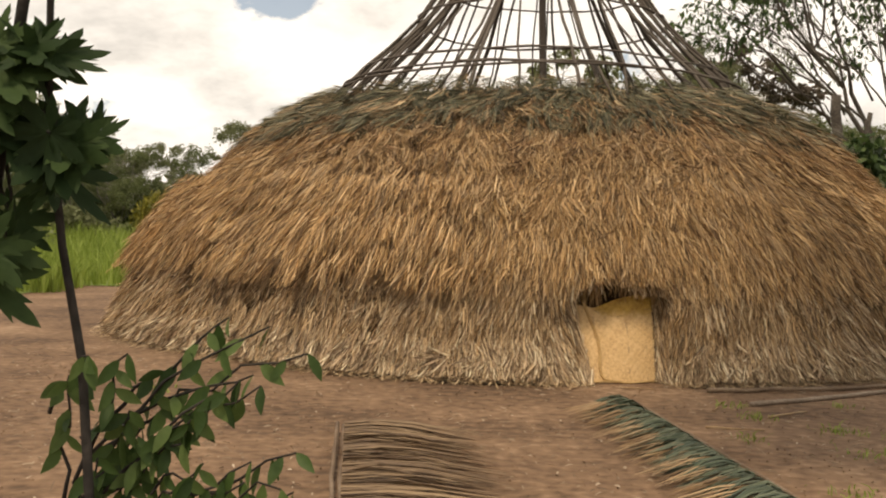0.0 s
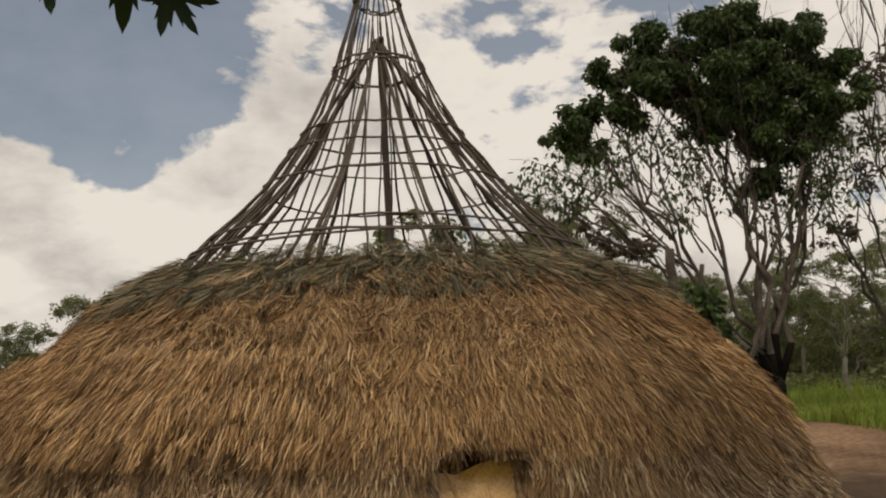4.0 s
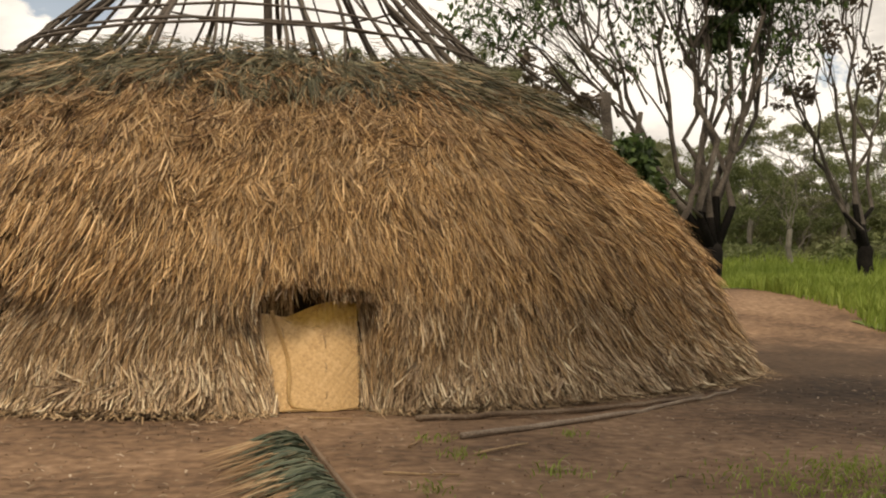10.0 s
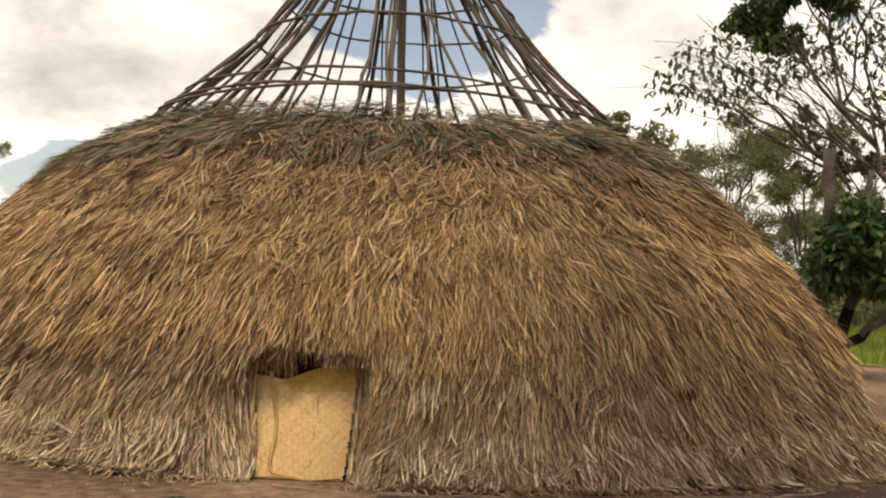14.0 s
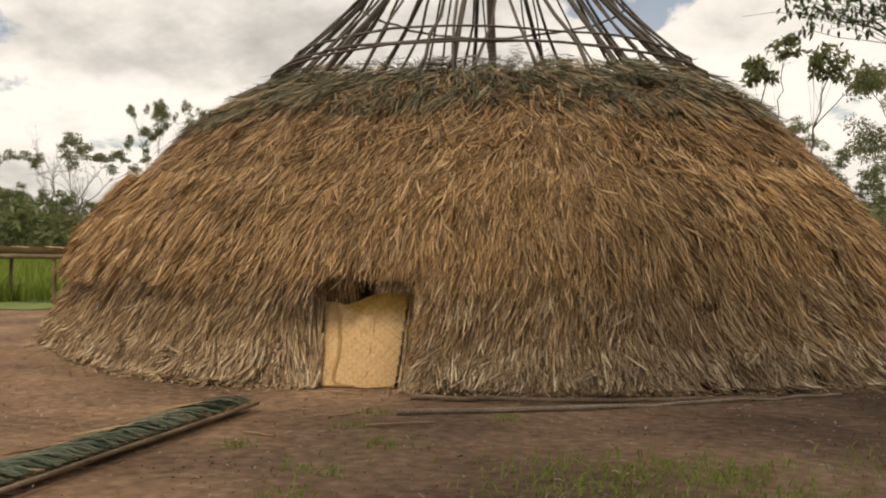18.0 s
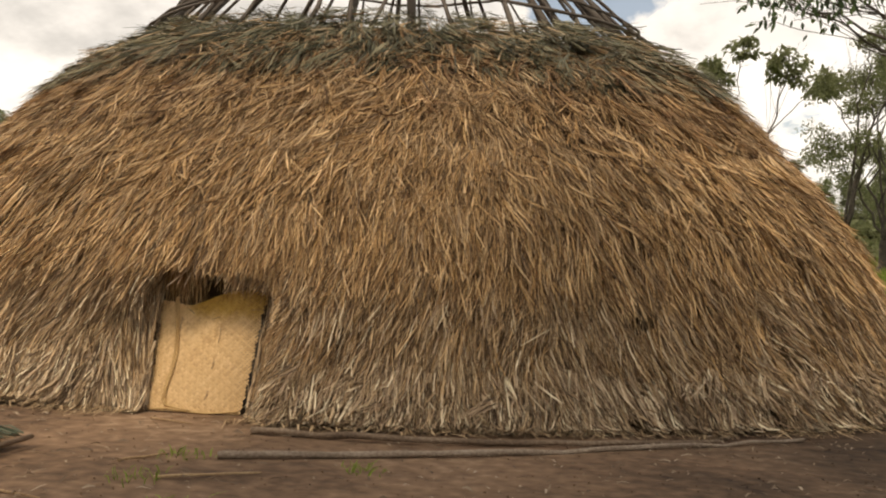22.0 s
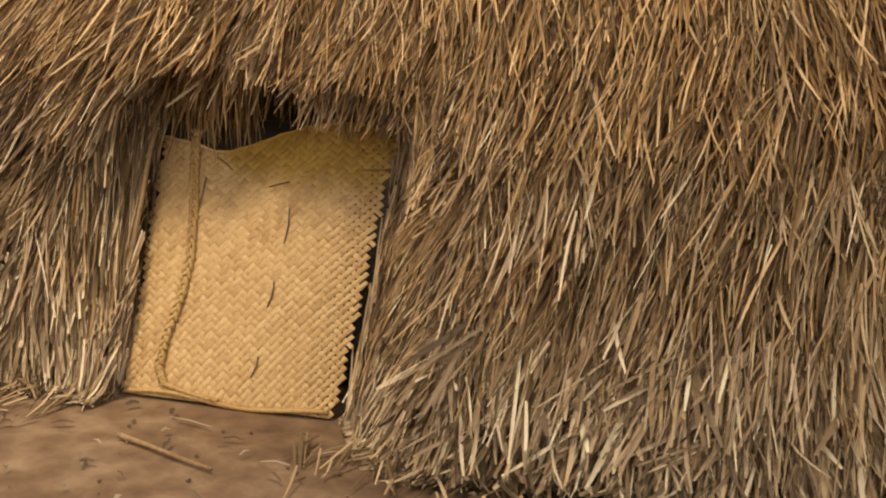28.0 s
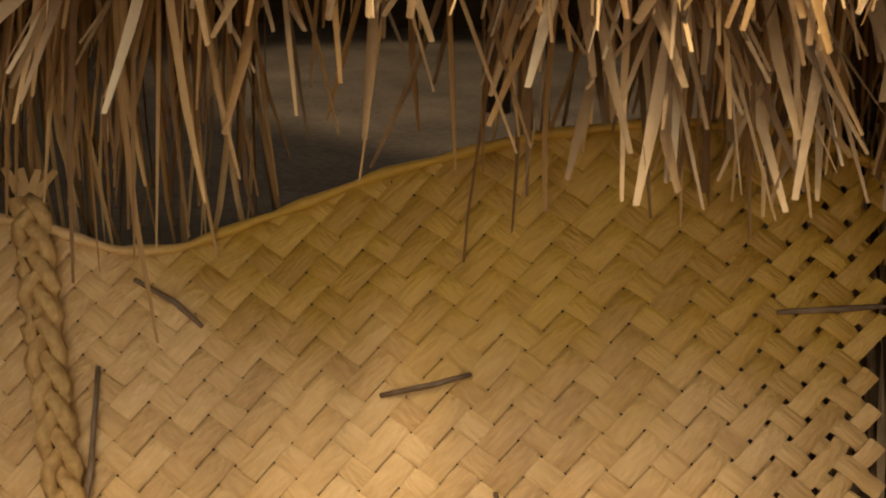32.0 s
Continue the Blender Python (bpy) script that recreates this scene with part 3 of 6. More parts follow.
    p = on_dome(ph, np.maximum(down, 0), lf)
    # blades that reach the ground spread outwards on it
    p[..., 0] -= under * np.sin(ph) * 0.35
    p[..., 1] += under * np.cos(ph) * 0.35
    p[..., 2] = np.maximum(p[..., 2] + under * 0.2, 0.006 + 0.02 * r.random((n, 1)))
    if keep_door:
        bad = in_door(p[:, 1:], 0.02).any(1) | (in_door(p[:, 1:] - np.array((0, 0, 0.12)), 0.02) & (p[:, 1:, 1] < 10.95)).any(1)
        p, L, phi, tone = p[~bad], L[~bad], phi[~bad], tone[~bad]
        n = len(p)
    out = np.stack([np.sin(phi), -np.cos(phi), np.full(n, 0.45)], -1)
    tan = p[:, -1] - p[:, 0]
    tan /= np.linalg.norm(tan, axis=1, keepdims=True) + 1e-9
    side = np.cross(out, tan)
    side /= np.linalg.norm(side, axis=1, keepdims=True) + 1e-9
    roll = r.normal(0, 0.6, n)[:, None]
    side = side * np.cos(roll) + out * np.sin(roll)
    w = (width[0] + (width[1] - width[0]) * r.random(n) ** 1.7)[:, None] * np.interp(t[0], [0, 0.25, 0.7, 1], [0.8, 1, 0.95, taper])[None, :]
    v, f = ribbons(p, w, side, fold)
    return v, f, np.repeat(tone, len(f) // max(1, n))


# courses from the ground up; the upper ones hang over the lower
COURSES = [
    # mix of materials, label, s0, s1, count, length, width, swirl, clump turn
    ((("straw_grey", 0.75), ("straw_drab", 0.25)), "weathered grey lowest straw course touching the ground", 0.10, 0.50, 26000, (0.16, 0.36), (0.006, 0.024), 0.17, 0.24),
    ((("straw_drab", 0.46), ("straw_brown", 0.36), ("straw_grey", 0.18)), "drab weathered straw course above the grey one", 0.38, 1.40, 36000, (0.22, 0.42), (0.005, 0.0145), 0.14, 0.14),
    ((("straw_gold", 0.60), ("straw_brown", 0.26), ("straw_drab", 0.14)), "golden straw course with ragged overhanging tips", 1.26, 2.75, 46000, (0.24, 0.44), (0.005, 0.0135), 0.15, 0.14),
    ((("straw_brown", 0.50), ("straw_gold", 0.30), ("straw_drab", 0.20)), "brown straw course in the middle of the roof", 1.9, 3.7, 40000, (0.24, 0.48), (0.005, 0.014), 0.30, 0.24),
    ((("straw_rust", 0.50), ("straw_brown", 0.32), ("straw_drab", 0.18)), "rusty brown straw course below the top", 3.0, 4.4, 26000, (0.24, 0.50), (0.005, 0.017), 0.42, 0.28),
    ((("straw_green", 0.80), ("straw_drab", 0.12), ("straw_brown", 0.08)), "dark grey-green newest straw course at the top", 3.78, SLOPE, 27000, (0.24, 0.48), (0.006, 0.017), 0.32, 0.22),
]
for i, (mixed, lab, s0, s1, n, ln, wd, sw, cl) in enumerate(COURSES):
    near = i < 4
    up = (0.0, 0.0, 0.05, 0.02, 0.0, 0.07)[i]
    lf = (up, up + 0.13 + 0.01 * i)
    jit = 0.10 if i < 3 else 0.13
    ln = (ln[0] * 0.8, ln[1] * 0.88)
    pieces = [straw(n, s0, s1, ln, wd, 100 + 10 * i, lift=lf, k=4 if near else 3, fold=0.35 if near else 0.0, swirl=sw, clump=cl * 1.15, jitter=jit, tipout=(0.02, 0.12), left_lift=0.21 if i == 2 else 0.0),
              straw(int(n * 0.15), s0, s1, ln, wd, 103 + 10 * i, phis=(1.9, 4.38), k=3, fold=0.0),
              # loose clumps that stand out and cross the rest
              straw(int(n * 0.04), s0 + 0.1, s1, ln, wd, 104 + 10 * i, lift=(lf[1] * 0.8, lf[1] * 1.35), tipout=(0.03, 0.13), k=4, swirl=sw, clump=cl * 1.8, jitter=0.16)]
    if near:
        # the stretch about the door, passed closely
        pieces.append(straw(int(n * 0.5), s0, s1, ln, (wd[0] * 0.8, wd[1] * 0.7), 106 + 10 * i, lift=lf, phis=(-0.32, 0.62), swirl=sw, clump=cl, jitter=jit))
    if i == 2:
        # at the right the golden straw reaches further down
        pieces.append(straw(9500, 0.72, 1.7, (0.28, 0.50), wd, 117, lift=(0.03, 0.12), phis=(0.17, 1.7), swirl=0.2, clump=0.2))
    if i == 5:
        # the curled rim
        pieces.append(straw(5200, SLOPE - 0.35, SLOPE, (0.25, 0.5), wd, 119, lift=(-0.02, 0.07), phis=(-3.14, 3.14), k=3, fold=0.0, swirl=0.3, clump=0.25, tier=0.1))
        pieces[-1][2][:] = 0.82 + 0.18 * pieces[-1][2]
    if i in (0, 1):
        # jambs: straw drawn up to both jambs of the doorway
        dp = HB * 0.98
        for q, (xa, xb, ln2) in enumerate(((DOOR_X0 - 0.28, DOOR_X0 - 0.01, 0.22), (DOOR_X1 + 0.06, DOOR_X1 + 0.42, -0.16))):
            pieces.append(straw(1500, s0 + 0.05, s1 + 0.1, (0.25, 0.45), wd, 108 + 10 * i + q, lift=((-0.03, 0.05) if q == 0 else (-0.02, 0.08)), tipout=(0.0, 0.04) if q == 0 else (0.02, 0.09), phis=((xa - HX) / dp, (xb - HX) / dp), swirl=0.08, jitter=0.08, lean=ln2, skew=0.20 if q == 0 else 0.0))
        # straw inside the opening, along the slanting edge of the mat
        pieces.append(straw(1500, s0 + 0.05, s1, (0.22, 0.42), (0.006, 0.014), 131 + i, lift=(-0.20, -0.10), tipout=(0.0, 0.03), phis=((DOOR_X0 - 0.12 - HX) / dp, (DOOR_X0 + 0.03 - HX) / dp), swirl=0.05, jitter=0.05, lean=0.22, lie=False, skew=0.19))
        # and beside its other edge, where the thatch runs back to it
        pieces.append(straw(1800, s0 + 0.05, s1, (0.20, 0.40), (0.006, 0.015), 141 + i, lift=(-0.48, -0.20), phis=((DOOR_X1 + 0.0 - HX) / dp, (DOOR_X1 + 0.15 - HX) / dp), swirl=0.05, jitter=0.08, keep_door=True, lean=-0.05, lie=False))
    tone = np.concatenate([q[2] for q in pieces])
    slots = np.searchsorted(np.cumsum([q[1] for q in mixed])[:-1], tone)
    v, f = joined([q[:2] for q in pieces])
    tagged(part("straw_course", mesh_from("straw_course", v, f, [q[0] for q in mixed], slots=slots), hut, lab), kind="stuff")


def fallen_straw():
    r = np.random.default_rng(171)
    n = 3200
    a = r.uniform(-1.75, 1.75, n)
    k = 1.02 + 0.055 * r.random(n) ** 2.5
    k = k * bulge(a)
    x, y = HX + k * HA * np.sin(a), HY - k * HB * np.cos(a)
    t = a + r.normal(0, 0.7, n)
    d = np.stack([np.sin(t), -np.cos(t), np.zeros(n)], -1)
    L = r.uniform(0.06, 0.24, n)
    p = np.stack([x, y, r.uniform(0.02, 0.06, n)], -1)
    pts = np.stack([p, p + d * L[:, None] * 0.5, p + d * L[:, None]], 1)
    pts[:, 1:, 2] = np.stack([r.uniform(0.018, 0.04, n), r.uniform(0.014, 0.022, n)], -1)
    ok = ~((np.abs(pts[:, :, 0] - 1.45) < 0.42) & (pts[:, :, 1] < 10.9)).any(1)
    w = r.uniform(0.006, 0.014, n)[:, None] * np.array([1, 1, 0.5])[None]
    v, f = ribbons(pts[ok], w[ok], np.cross(d, (0, 0, 1.0))[ok], 0.35)
    tagged(part("fallen_straw", mesh_from("fallen_straw", v, f, "straw_drab"), hut, "loose pale straw fallen at the foot of the thatch"), kind="stuff")


fallen_straw()


# ---- the bare pole spire on the hut ----
SPZ = np.array([3.6, 4.28, 4.8, 5.4, 5.85, 6.25, 6.86, 7.68, 8.9, 10.2])
SPR = np.array([3.95, 3.33, 2.72, 2.14, 1.83, 1.52, 1.16, 0.77, 0.39, 0.05])


def spire_axis(z):
    return 0.90 - 0.016 * (z - 4.4)


def spire_point(phi, z, grow=0.0):
    r = np.interp(z, SPZ, SPR) + grow
    return np.stack([spire_axis(z) + r * np.sin(phi), HY - r * np.cos(phi), z + 0 * phi], -1)


def build_spire():
    r = np.random.default_rng(21)
    # thin laths, curved, from the thatch to the top
    n = 40
    for i in range(n):
        a = 2 * math.pi * (i + r.uniform(-0.35, 0.35)) / n
        top = 10.2 if r.random() < 0.55 else r.uniform(7.6, 9.1)
        z = np.linspace(3.65, top, 16)
        ph = a + 0.05 * np.sin(z * r.uniform(0.8, 1.6) + r.uniform(0, 6)) + r.normal(0, 0.05) * (z - 4) / 3
        p = spire_point(ph, z, 0.02) + r.normal(0, 0.012, (16, 3))
        rad = np.linspace(r.uniform(0.018, 0.034), r.uniform(0.010, 0.015), 16)
        part("lath", mesh_from("lath", *tube(p, rad, 6), "stick", True), hut)
    # stout rafters that meet below the top
    m = 11
    for i in range(m):
        a = 2 * math.pi * (i + 0.3 + r.uniform(-0.2, 0.2)) / m
        z = np.linspace(3.6, 8.15, 9)
        rr = np.interp(z, [3.6, 4.28, 4.8, 5.4, 6.25, 7.3, 8.2], [3.75, 3.18, 2.60, 2.03, 1.38, 0.68, 0.06])
        p = np.stack([spire_axis(z) + rr * np.sin(a), HY - rr * np.cos(a), z], -1) + r.normal(0, 0.012, (9, 3))
        part("rafter", mesh_from("rafter", *tube(p, np.linspace(0.043, 0.030, 9), 8), "stick", True), hut, "stout grey roof rafter pole")
    # hoops
    for z, rad, turns in ((4.14, 0.019, 2), (4.44, 0.018, 1), (5.42, 0.020, 1), (6.02, 0.018, 1), (6.42, 0.020, 1), (7.64, 0.020, 2), (8.92, 0.018, 2)):
        for q in range(turns):
            a = np.linspace(0, 2 * math.pi * 1.03, 46)
            zz = z + 0.05 * np.sin(a * 1 + r.uniform(0, 6)) + 0.02 * np.sin(a * 3 + r.uniform(0, 6)) + 0.05 * q
            p = spire_point(a + r.uniform(0, 6), zz, 0.045 + 0.01 * q) + r.normal(0, 0.012, (46, 3))
            part("hoop", mesh_from("hoop", *tube(p, np.full(46, rad) * r.uniform(0.85, 1.15, 46), 6), "stick", True), hut)
    # centre post
    z = np.linspace(0.0, 8.3, 10)
    p = np.stack([np.where(z < 4.4, 0.90, spire_axis(z)) + 0.06, HY + 0 * z, z], -1) + r.normal(0, 0.01, (10, 3))
    part("centre_post", mesh_from("centre_post", *tube(p, np.linspace(0.085, 0.055, 10), 9), "stick", True), hut, "grey upright centre post")
    # lashings
    for z, rad, h in ((8.15, 0.11, 0.22), (10.15, 0.06, 0.18)):
        pts = [(spire_axis(z) + rad * (0.85 + 0.15 * math.sin(3 * t)) * math.cos(t), HY + rad * math.sin(t), z - h / 2 + h * t / 40) for t in np.linspace(0, 40, 120)]
        part("lashing", mesh_from("lashing", *tube(pts, np.full(120, 0.014), 5), "bark_dark", True), hut, "dark bark-fibre lashing")
    # forked twig on top
    X, up = spire_axis(10.0) + 0.02, 0.26

    def twig(pts, r0, r1):
        pts = np.array([(X + dx, HY + dy, z + up) for dx, dy, z in pts])
        part("finial_twig", mesh_from("finial_twig", *tube(pts, np.linspace(r0, r1, len(pts)), 6), "stick", True), hut, "dry forked twig at the tip")
    twig([(0.0, 0, 9.7), (0.0, 0, 10.3), (-0.02, 0, 10.7), (-0.02, 0, 11.05)], 0.026, 0.020)
    twig([(-0.02, 0, 11.02), (-0.10, 0, 11.22), (-0.25, 0.05, 11.42), (-0.45, 0.1, 11.52), (-0.68, 0.1, 11.74)], 0.018, 0.006)
    twig([(-0.38, 0.08, 11.49), (-0.45, 0.08, 11.62), (-0.52, 0.08, 11.78)], 0.010, 0.004)
    twig([(-0.02, 0, 11.02), (0.08, 0, 11.18), (0.20, -0.05, 11.36), (0.45, -0.1, 11.36), (0.70, -0.1, 11.42), (1.02, -0.1, 11.55)], 0.018, 0.005)
    twig([(0.20, -0.05, 11.36), (0.10, -0.05, 11.58), (0.24, 0.0, 11.78), (0.32, 0, 12.02)], 0.012, 0.004)
    twig([(0.08, 0, 11.18), (0.25, 0.1, 11.22), (0.42, 0.1, 11.30)], 0.010, 0.004)
    twig([(0.75, -0.1, 11.45), (0.80, -0.1, 11.55), (0.82, -0.1, 11.66)], 0.006, 0.003)


build_spire()


# ---- the woven mat in the doorway ----
MAT_TL, MAT_TR, MAT_BL, MAT_BR = Vector((0.885, 11.20, 0.874)), Vector((1.85, 11.22, 0.924)), Vector((1.10, 10.69, 0.012)), Vector((1.85, 10.86, 0.012))
MAT_W, MAT_H = 0.86, 1.04


def mat_point(u, v, off=0.0):
    """u across, v up, 0 to 1."""
    a = MAT_BL.lerp(MAT_BR, u)
    b = MAT_TL.lerp(MAT_TR, u)
    p = a.lerp(b, v)
    n = (MAT_BR - MAT_BL).cross(MAT_TL - MAT_BL).normalized()
    belly = 0.03 * math.sin(math.pi * u) * math.sin(math.pi * min(1, v)) + 0.018 * math.sin(u * 9 + 1.0) * v
    return p + n * (belly + off)


def mat_top(u):
    """The wavy upper edge."""
    return float(np.interp(u, [0, 0.08, 0.16, 0.24, 0.30, 0.4, 0.52, 0.66, 0.8, 0.92, 1.0], [1.0, 0.985, 0.975, 0.955, 0.96, 1.0, 1.045, 1.075, 1.09, 1.085, 1.06]))


def build_mat():
    ob = thing("woven_mat", "yellow plaited palm-leaf mat closing the low doorway", "mat", at=tuple(MAT_BL))
    rng = np.random.default_rng(41)
    W = 0.0245
    dirs = (radians(52), radians(-36))
    ax = [np.array((math.cos(a), math.sin(a))) for a in dirs]
    det = ax[0][0] * ax[1][1] - ax[0][1] * ax[1][0]
    # family f, index i: points p = o + t * ax[f]; lines are spaced so that strips lie side by side
    step = [W / abs(det), W / abs(det)]
    top_u = np.linspace(-0.05, 1.05, 60)
    top_v = np.array([mat_top(min(1, max(0, u))) for u in top_u])

    def on_mat(uv, off):
        """Many points of the sheet at once; what reaches past its edges is drawn back to them."""
        u, v = uv[..., 0] / MAT_W, uv[..., 1] / MAT_H
        v = np.clip(v, 0.0, np.interp(u, top_u, top_v))
        bl, br, tl, tr = (np.array(tuple(q)) for q in (MAT_BL, MAT_BR, MAT_TL, MAT_TR))
        a, b = bl + (br - bl) * u[..., None], tl + (tr - tl) * u[..., None]
        n = np.cross(br - bl, tl - bl)
        n /= np.linalg.norm(n)
        belly = 0.03 * np.sin(np.pi * u) * np.sin(np.pi * np.minimum(1, v)) + 0.018 * np.sin(u * 9 + 1.0) * v
        return a + (b - a) * v[..., None] + n * (belly + off)[..., None]

    for f in (0, 1):
        g = 1 - f
        for i in range(-70, 90):
            runs, run = [], []
            rag0, rag1 = rng.uniform(-0.004, 0.016, 2) / MAT_W
            for j in range(-80, 110):
                # crossing of line i of this family with line j of the other
                p = ax[g] * (i * step[g]) + ax[f] * (j * step[f])
                u, v = p[0] / MAT_W, p[1] / MAT_H
                inside = -rag0 < u < 1 + rag1 and -0.02 < v < mat_top(min(1, max(0, u))) + 0.022
                a, b = (i, j) if f == 0 else (j, i)
                over = ((a + b) % 3) != 0
                h = 0.0021 if over == (f == 0) else -0.0019
                if inside:
                    run.append((p, h))
                elif run:
                    runs.append(run); run = []
            if run:
                runs.append(run)
            for run in runs:
                if len(run) < 2:
                    continue
                c, hs = [], []
                for p, h in run:
                    for q in (-0.36, 0.36):
                        c.append(p + ax[f] * step[f] * q); hs.append(h)
                c, hs = np.array(c), np.array(hs)
                u = c[:, 0] / MAT_W
                wid = W * np.interp(u, [0, 0.08, 0.80, 1.0], [0.88, 0.975, 0.965, 0.72]) * rng.uniform(0.92, 1.01)
                # square to the strip, so that neighbours lie side by side
                sq = np.array((-ax[f][1], ax[f][0]))
                rows = [c + sq * wid[:, None] * k for k in (-0.5, -0.3, 0.3, 0.5)]
                dh = (-0.0016, 0.0, 0.0, -0.0016)
                v = np.stack([on_mat(r0, hs + d + rng.normal(0, 0.0003)) for r0, d in zip(rows, dh)], 1)
                m = len(c)
                k0 = np.arange(m - 1)[:, None] * 4 + np.arange(3)[None]
                fc = np.stack([k0, k0 + 1, k0 + 5, k0 + 4], -1).reshape(-1, 4)
                part("strip", mesh_from("strip", v.reshape(-1, 3), fc, "mat_fall" if f else "mat_rise", True), ob)
    # the folded-over upper edge
    us = np.linspace(0.0, 1.0, 70)
    pts = on_mat(np.stack([us * MAT_W, np.full(70, 9.0)], -1), 0.002 + 0.0015 * np.sin(us * 150))
    part("hem", mesh_from("hem", *tube(pts, 0.0052 + 0.0012 * np.sin(us * 75), 7), "mat", True), ob)
    # braid sewn down the sheet
    path = [(0.15, 1.0), (0.17, 0.86), (0.20, 0.70), (0.222, 0.52), (0.21, 0.36), (0.17, 0.22), (0.155, 0.10), (0.19, 0.045), (0.30, 0.025), (0.45, 0.008)]
    t = np.linspace(0, len(path) - 1, 130)
    uu = np.interp(t, range(len(path)), [p[0] for p in path]); vv = np.interp(t, range(len(path)), [p[1] for p in path])
    for q in range(3):
        ph = t * 9.5 + q * 2 * math.pi / 3
        pts = np.array([tuple(mat_point(u + 0.0125 * math.sin(a) / MAT_W, v, 0.010 + 0.006 * math.sin(2 * a))) for u, v, a in zip(uu, vv, ph)])
        part("braid_strand", mesh_from("braid_strand", *tube(pts, np.full(len(pts), 0.0082), 6), "braid", True), ob, "plaited fibre strand, darker than the sheet")
    for d in (-0.018, -0.006, 0.006, 0.018):
        a = np.array([tuple(mat_point(0.15, 0.985, 0.012)), tuple(mat_point(0.15 + d * 0.6 / MAT_W, 1.01, 0.014)), tuple(mat_point(0.15 + d * 1.3 / MAT_W, 1.03, 0.012))])
        part("frayed_end", mesh_from("frayed_end", *ribbons(a[None], np.array([[0.008, 0.010, 0.007]]), np.array([[1.0, 0.2, 0.1]]), 0.1), "mat"), ob)
    # folded lower hem
    pts = np.array([tuple(mat_point(u, 0.006 + 0.012 * math.sin(u * 8), 0.008)) for u in np.linspace(0, 0.98, 30)])
    part("hem", mesh_from("hem", *tube(pts, np.full(30, 0.009), 6), "braid", True), ob)
    # thin twigs pinned through the weave
    for (u0, v0), (u1, v1) in (((0.26, 0.927), (0.332, 0.884)), ((0.517, 0.824), (0.607, 0.846)), ((0.631, 0.74), (0.639, 0.60)), ((0.627, 0.456), (0.617, 0.36)), ((0.614, 0.184), (0.596, 0.106)), ((0.225, 0.84), (0.20, 0.63)), ((0.90, 0.915), (1.02, 0.93))):
        m = ((u0 + u1) / 2 + 0.008, (v0 + v1) / 2)
        pts = np.array([tuple(mat_point(u0, v0, 0.004)), tuple(mat_point(*m, 0.008)), tuple(mat_point(u1, v1, 0.004))])
        part("twig_pin", mesh_from("twig_pin", *tube(pts, np.array([0.0024, 0.003, 0.0022]), 6), "pole", True), ob, "thin grey twig pin")
    # upright stick along the left edge
    a, b = Vector((1.045, 10.645, 0.0)), Vector((0.918, 11.09, 0.95))
    part("edge_stick", mesh_from("edge_stick", *tube(wobble(a, b, 8, 0.004), np.linspace(0.014, 0.010, 8), 8), "pole_pale", True), ob, "slim brown upright stick")


build_mat()


def build_fringe():
    """Single straws that hang over the doorway."""
    rng = np.random.default_rng(52)
    meshes = []
    for q in range(26):
        L = rng.uniform(0.22, 0.36) * (1.25 if q % 9 == 0 else 1.0)
        t = np.linspace(0, 1, 5)
        pts = np.stack([rng.normal(0, 0.02) * t * t, -0.02 * np.sin(t * 2.5) * rng.uniform(0.3, 1.5), -L * t], -1)
        w = rng.uniform(0.004, 0.0085) * np.interp(t, [0, 0.3, 0.8, 1], [0.8, 1, 0.9, 0.4])
        meshes.append(mesh_from("straw", *ribbons(pts[None], w[None], np.array([[1.0, rng.normal(0, 0.4), 0.0]]), 0.4), "straw_single"))
    # straws on the inner side of the lintel
    for q in range(150):
        x, z = (rng.uniform(1.48, 2.0) if q < 70 else rng.uniform(0.9, 1.24)), rng.uniform(1.08, 1.2)
        ob = part("straw", meshes[int(rng.integers(0, 26))], hut)
        ob.location = Vector((x, rng.uniform(11.22, 11.34), z)) - hut.location
        ob.rotation_euler = (rng.normal(0, 0.08), rng.normal(0, 0.08), rng.normal(0, 0.6))
    # stretch of the lintel, straws in it, height of their tips
    for x0, x1, count, tip0, tip1 in ((0.70, 1.20, 90, 0.87, 1.10), (1.02, 1.24, 110, 0.90, 1.06), (1.20, 1.52, 34, 0.99, 1.12), (1.50, 2.06, 120, 0.95, 1.12)):
        for q in range(count):
            x = rng.uniform(x0, x1)
            layer = rng.random()
            z = rng.uniform(1.20, 1.42)
            tip = tip0 + (tip1 - tip0) * rng.random() ** 0.55
            phi = math.asin((x - HX) / HB)
            s = float(np.interp(z, PZ, _seg))
            p = on_dome(np.float64(phi), np.float64(s), -0.09 + 0.14 * layer)
            ob = part("straw", meshes[int(rng.integers(0, 26))], hut)
            ob.location = Vector(tuple(p)) - hut.location
            ob.scale = (1, 1, (z - tip) / 0.28)
            ob.rotation_euler = (rng.normal(-0.20, 0.08), rng.normal(0.20 if x < 1.12 else 0.03, 0.07), rng.normal(0, 0.4))


build_fringe()


# ---- poles lying before the hut ----
def ground_pole(pts, r0, r1, label, name="pole", mat="pole"):
    ob = thing(name, label, "pole", at=(pts[0][0], pts[0][1], 0))
    rng = np.random.default_rng(len(label))
    P = []
    for a, b in zip(pts[:-1], pts[1:]):
        P += list(wobble(a, b, 6, 0.012, rng))[:-1]
    P.append(pts[-1])
    P = np.array(P)
    rad = np.linspace(r0, r1, len(P))
    P[:, 2] = rad + 0.004 + (P[:, 2])
    part("shaft", mesh_from("shaft", *tube(P, rad * rng.uniform(0.92, 1.08, len(P)), 8), mat, True), ob)


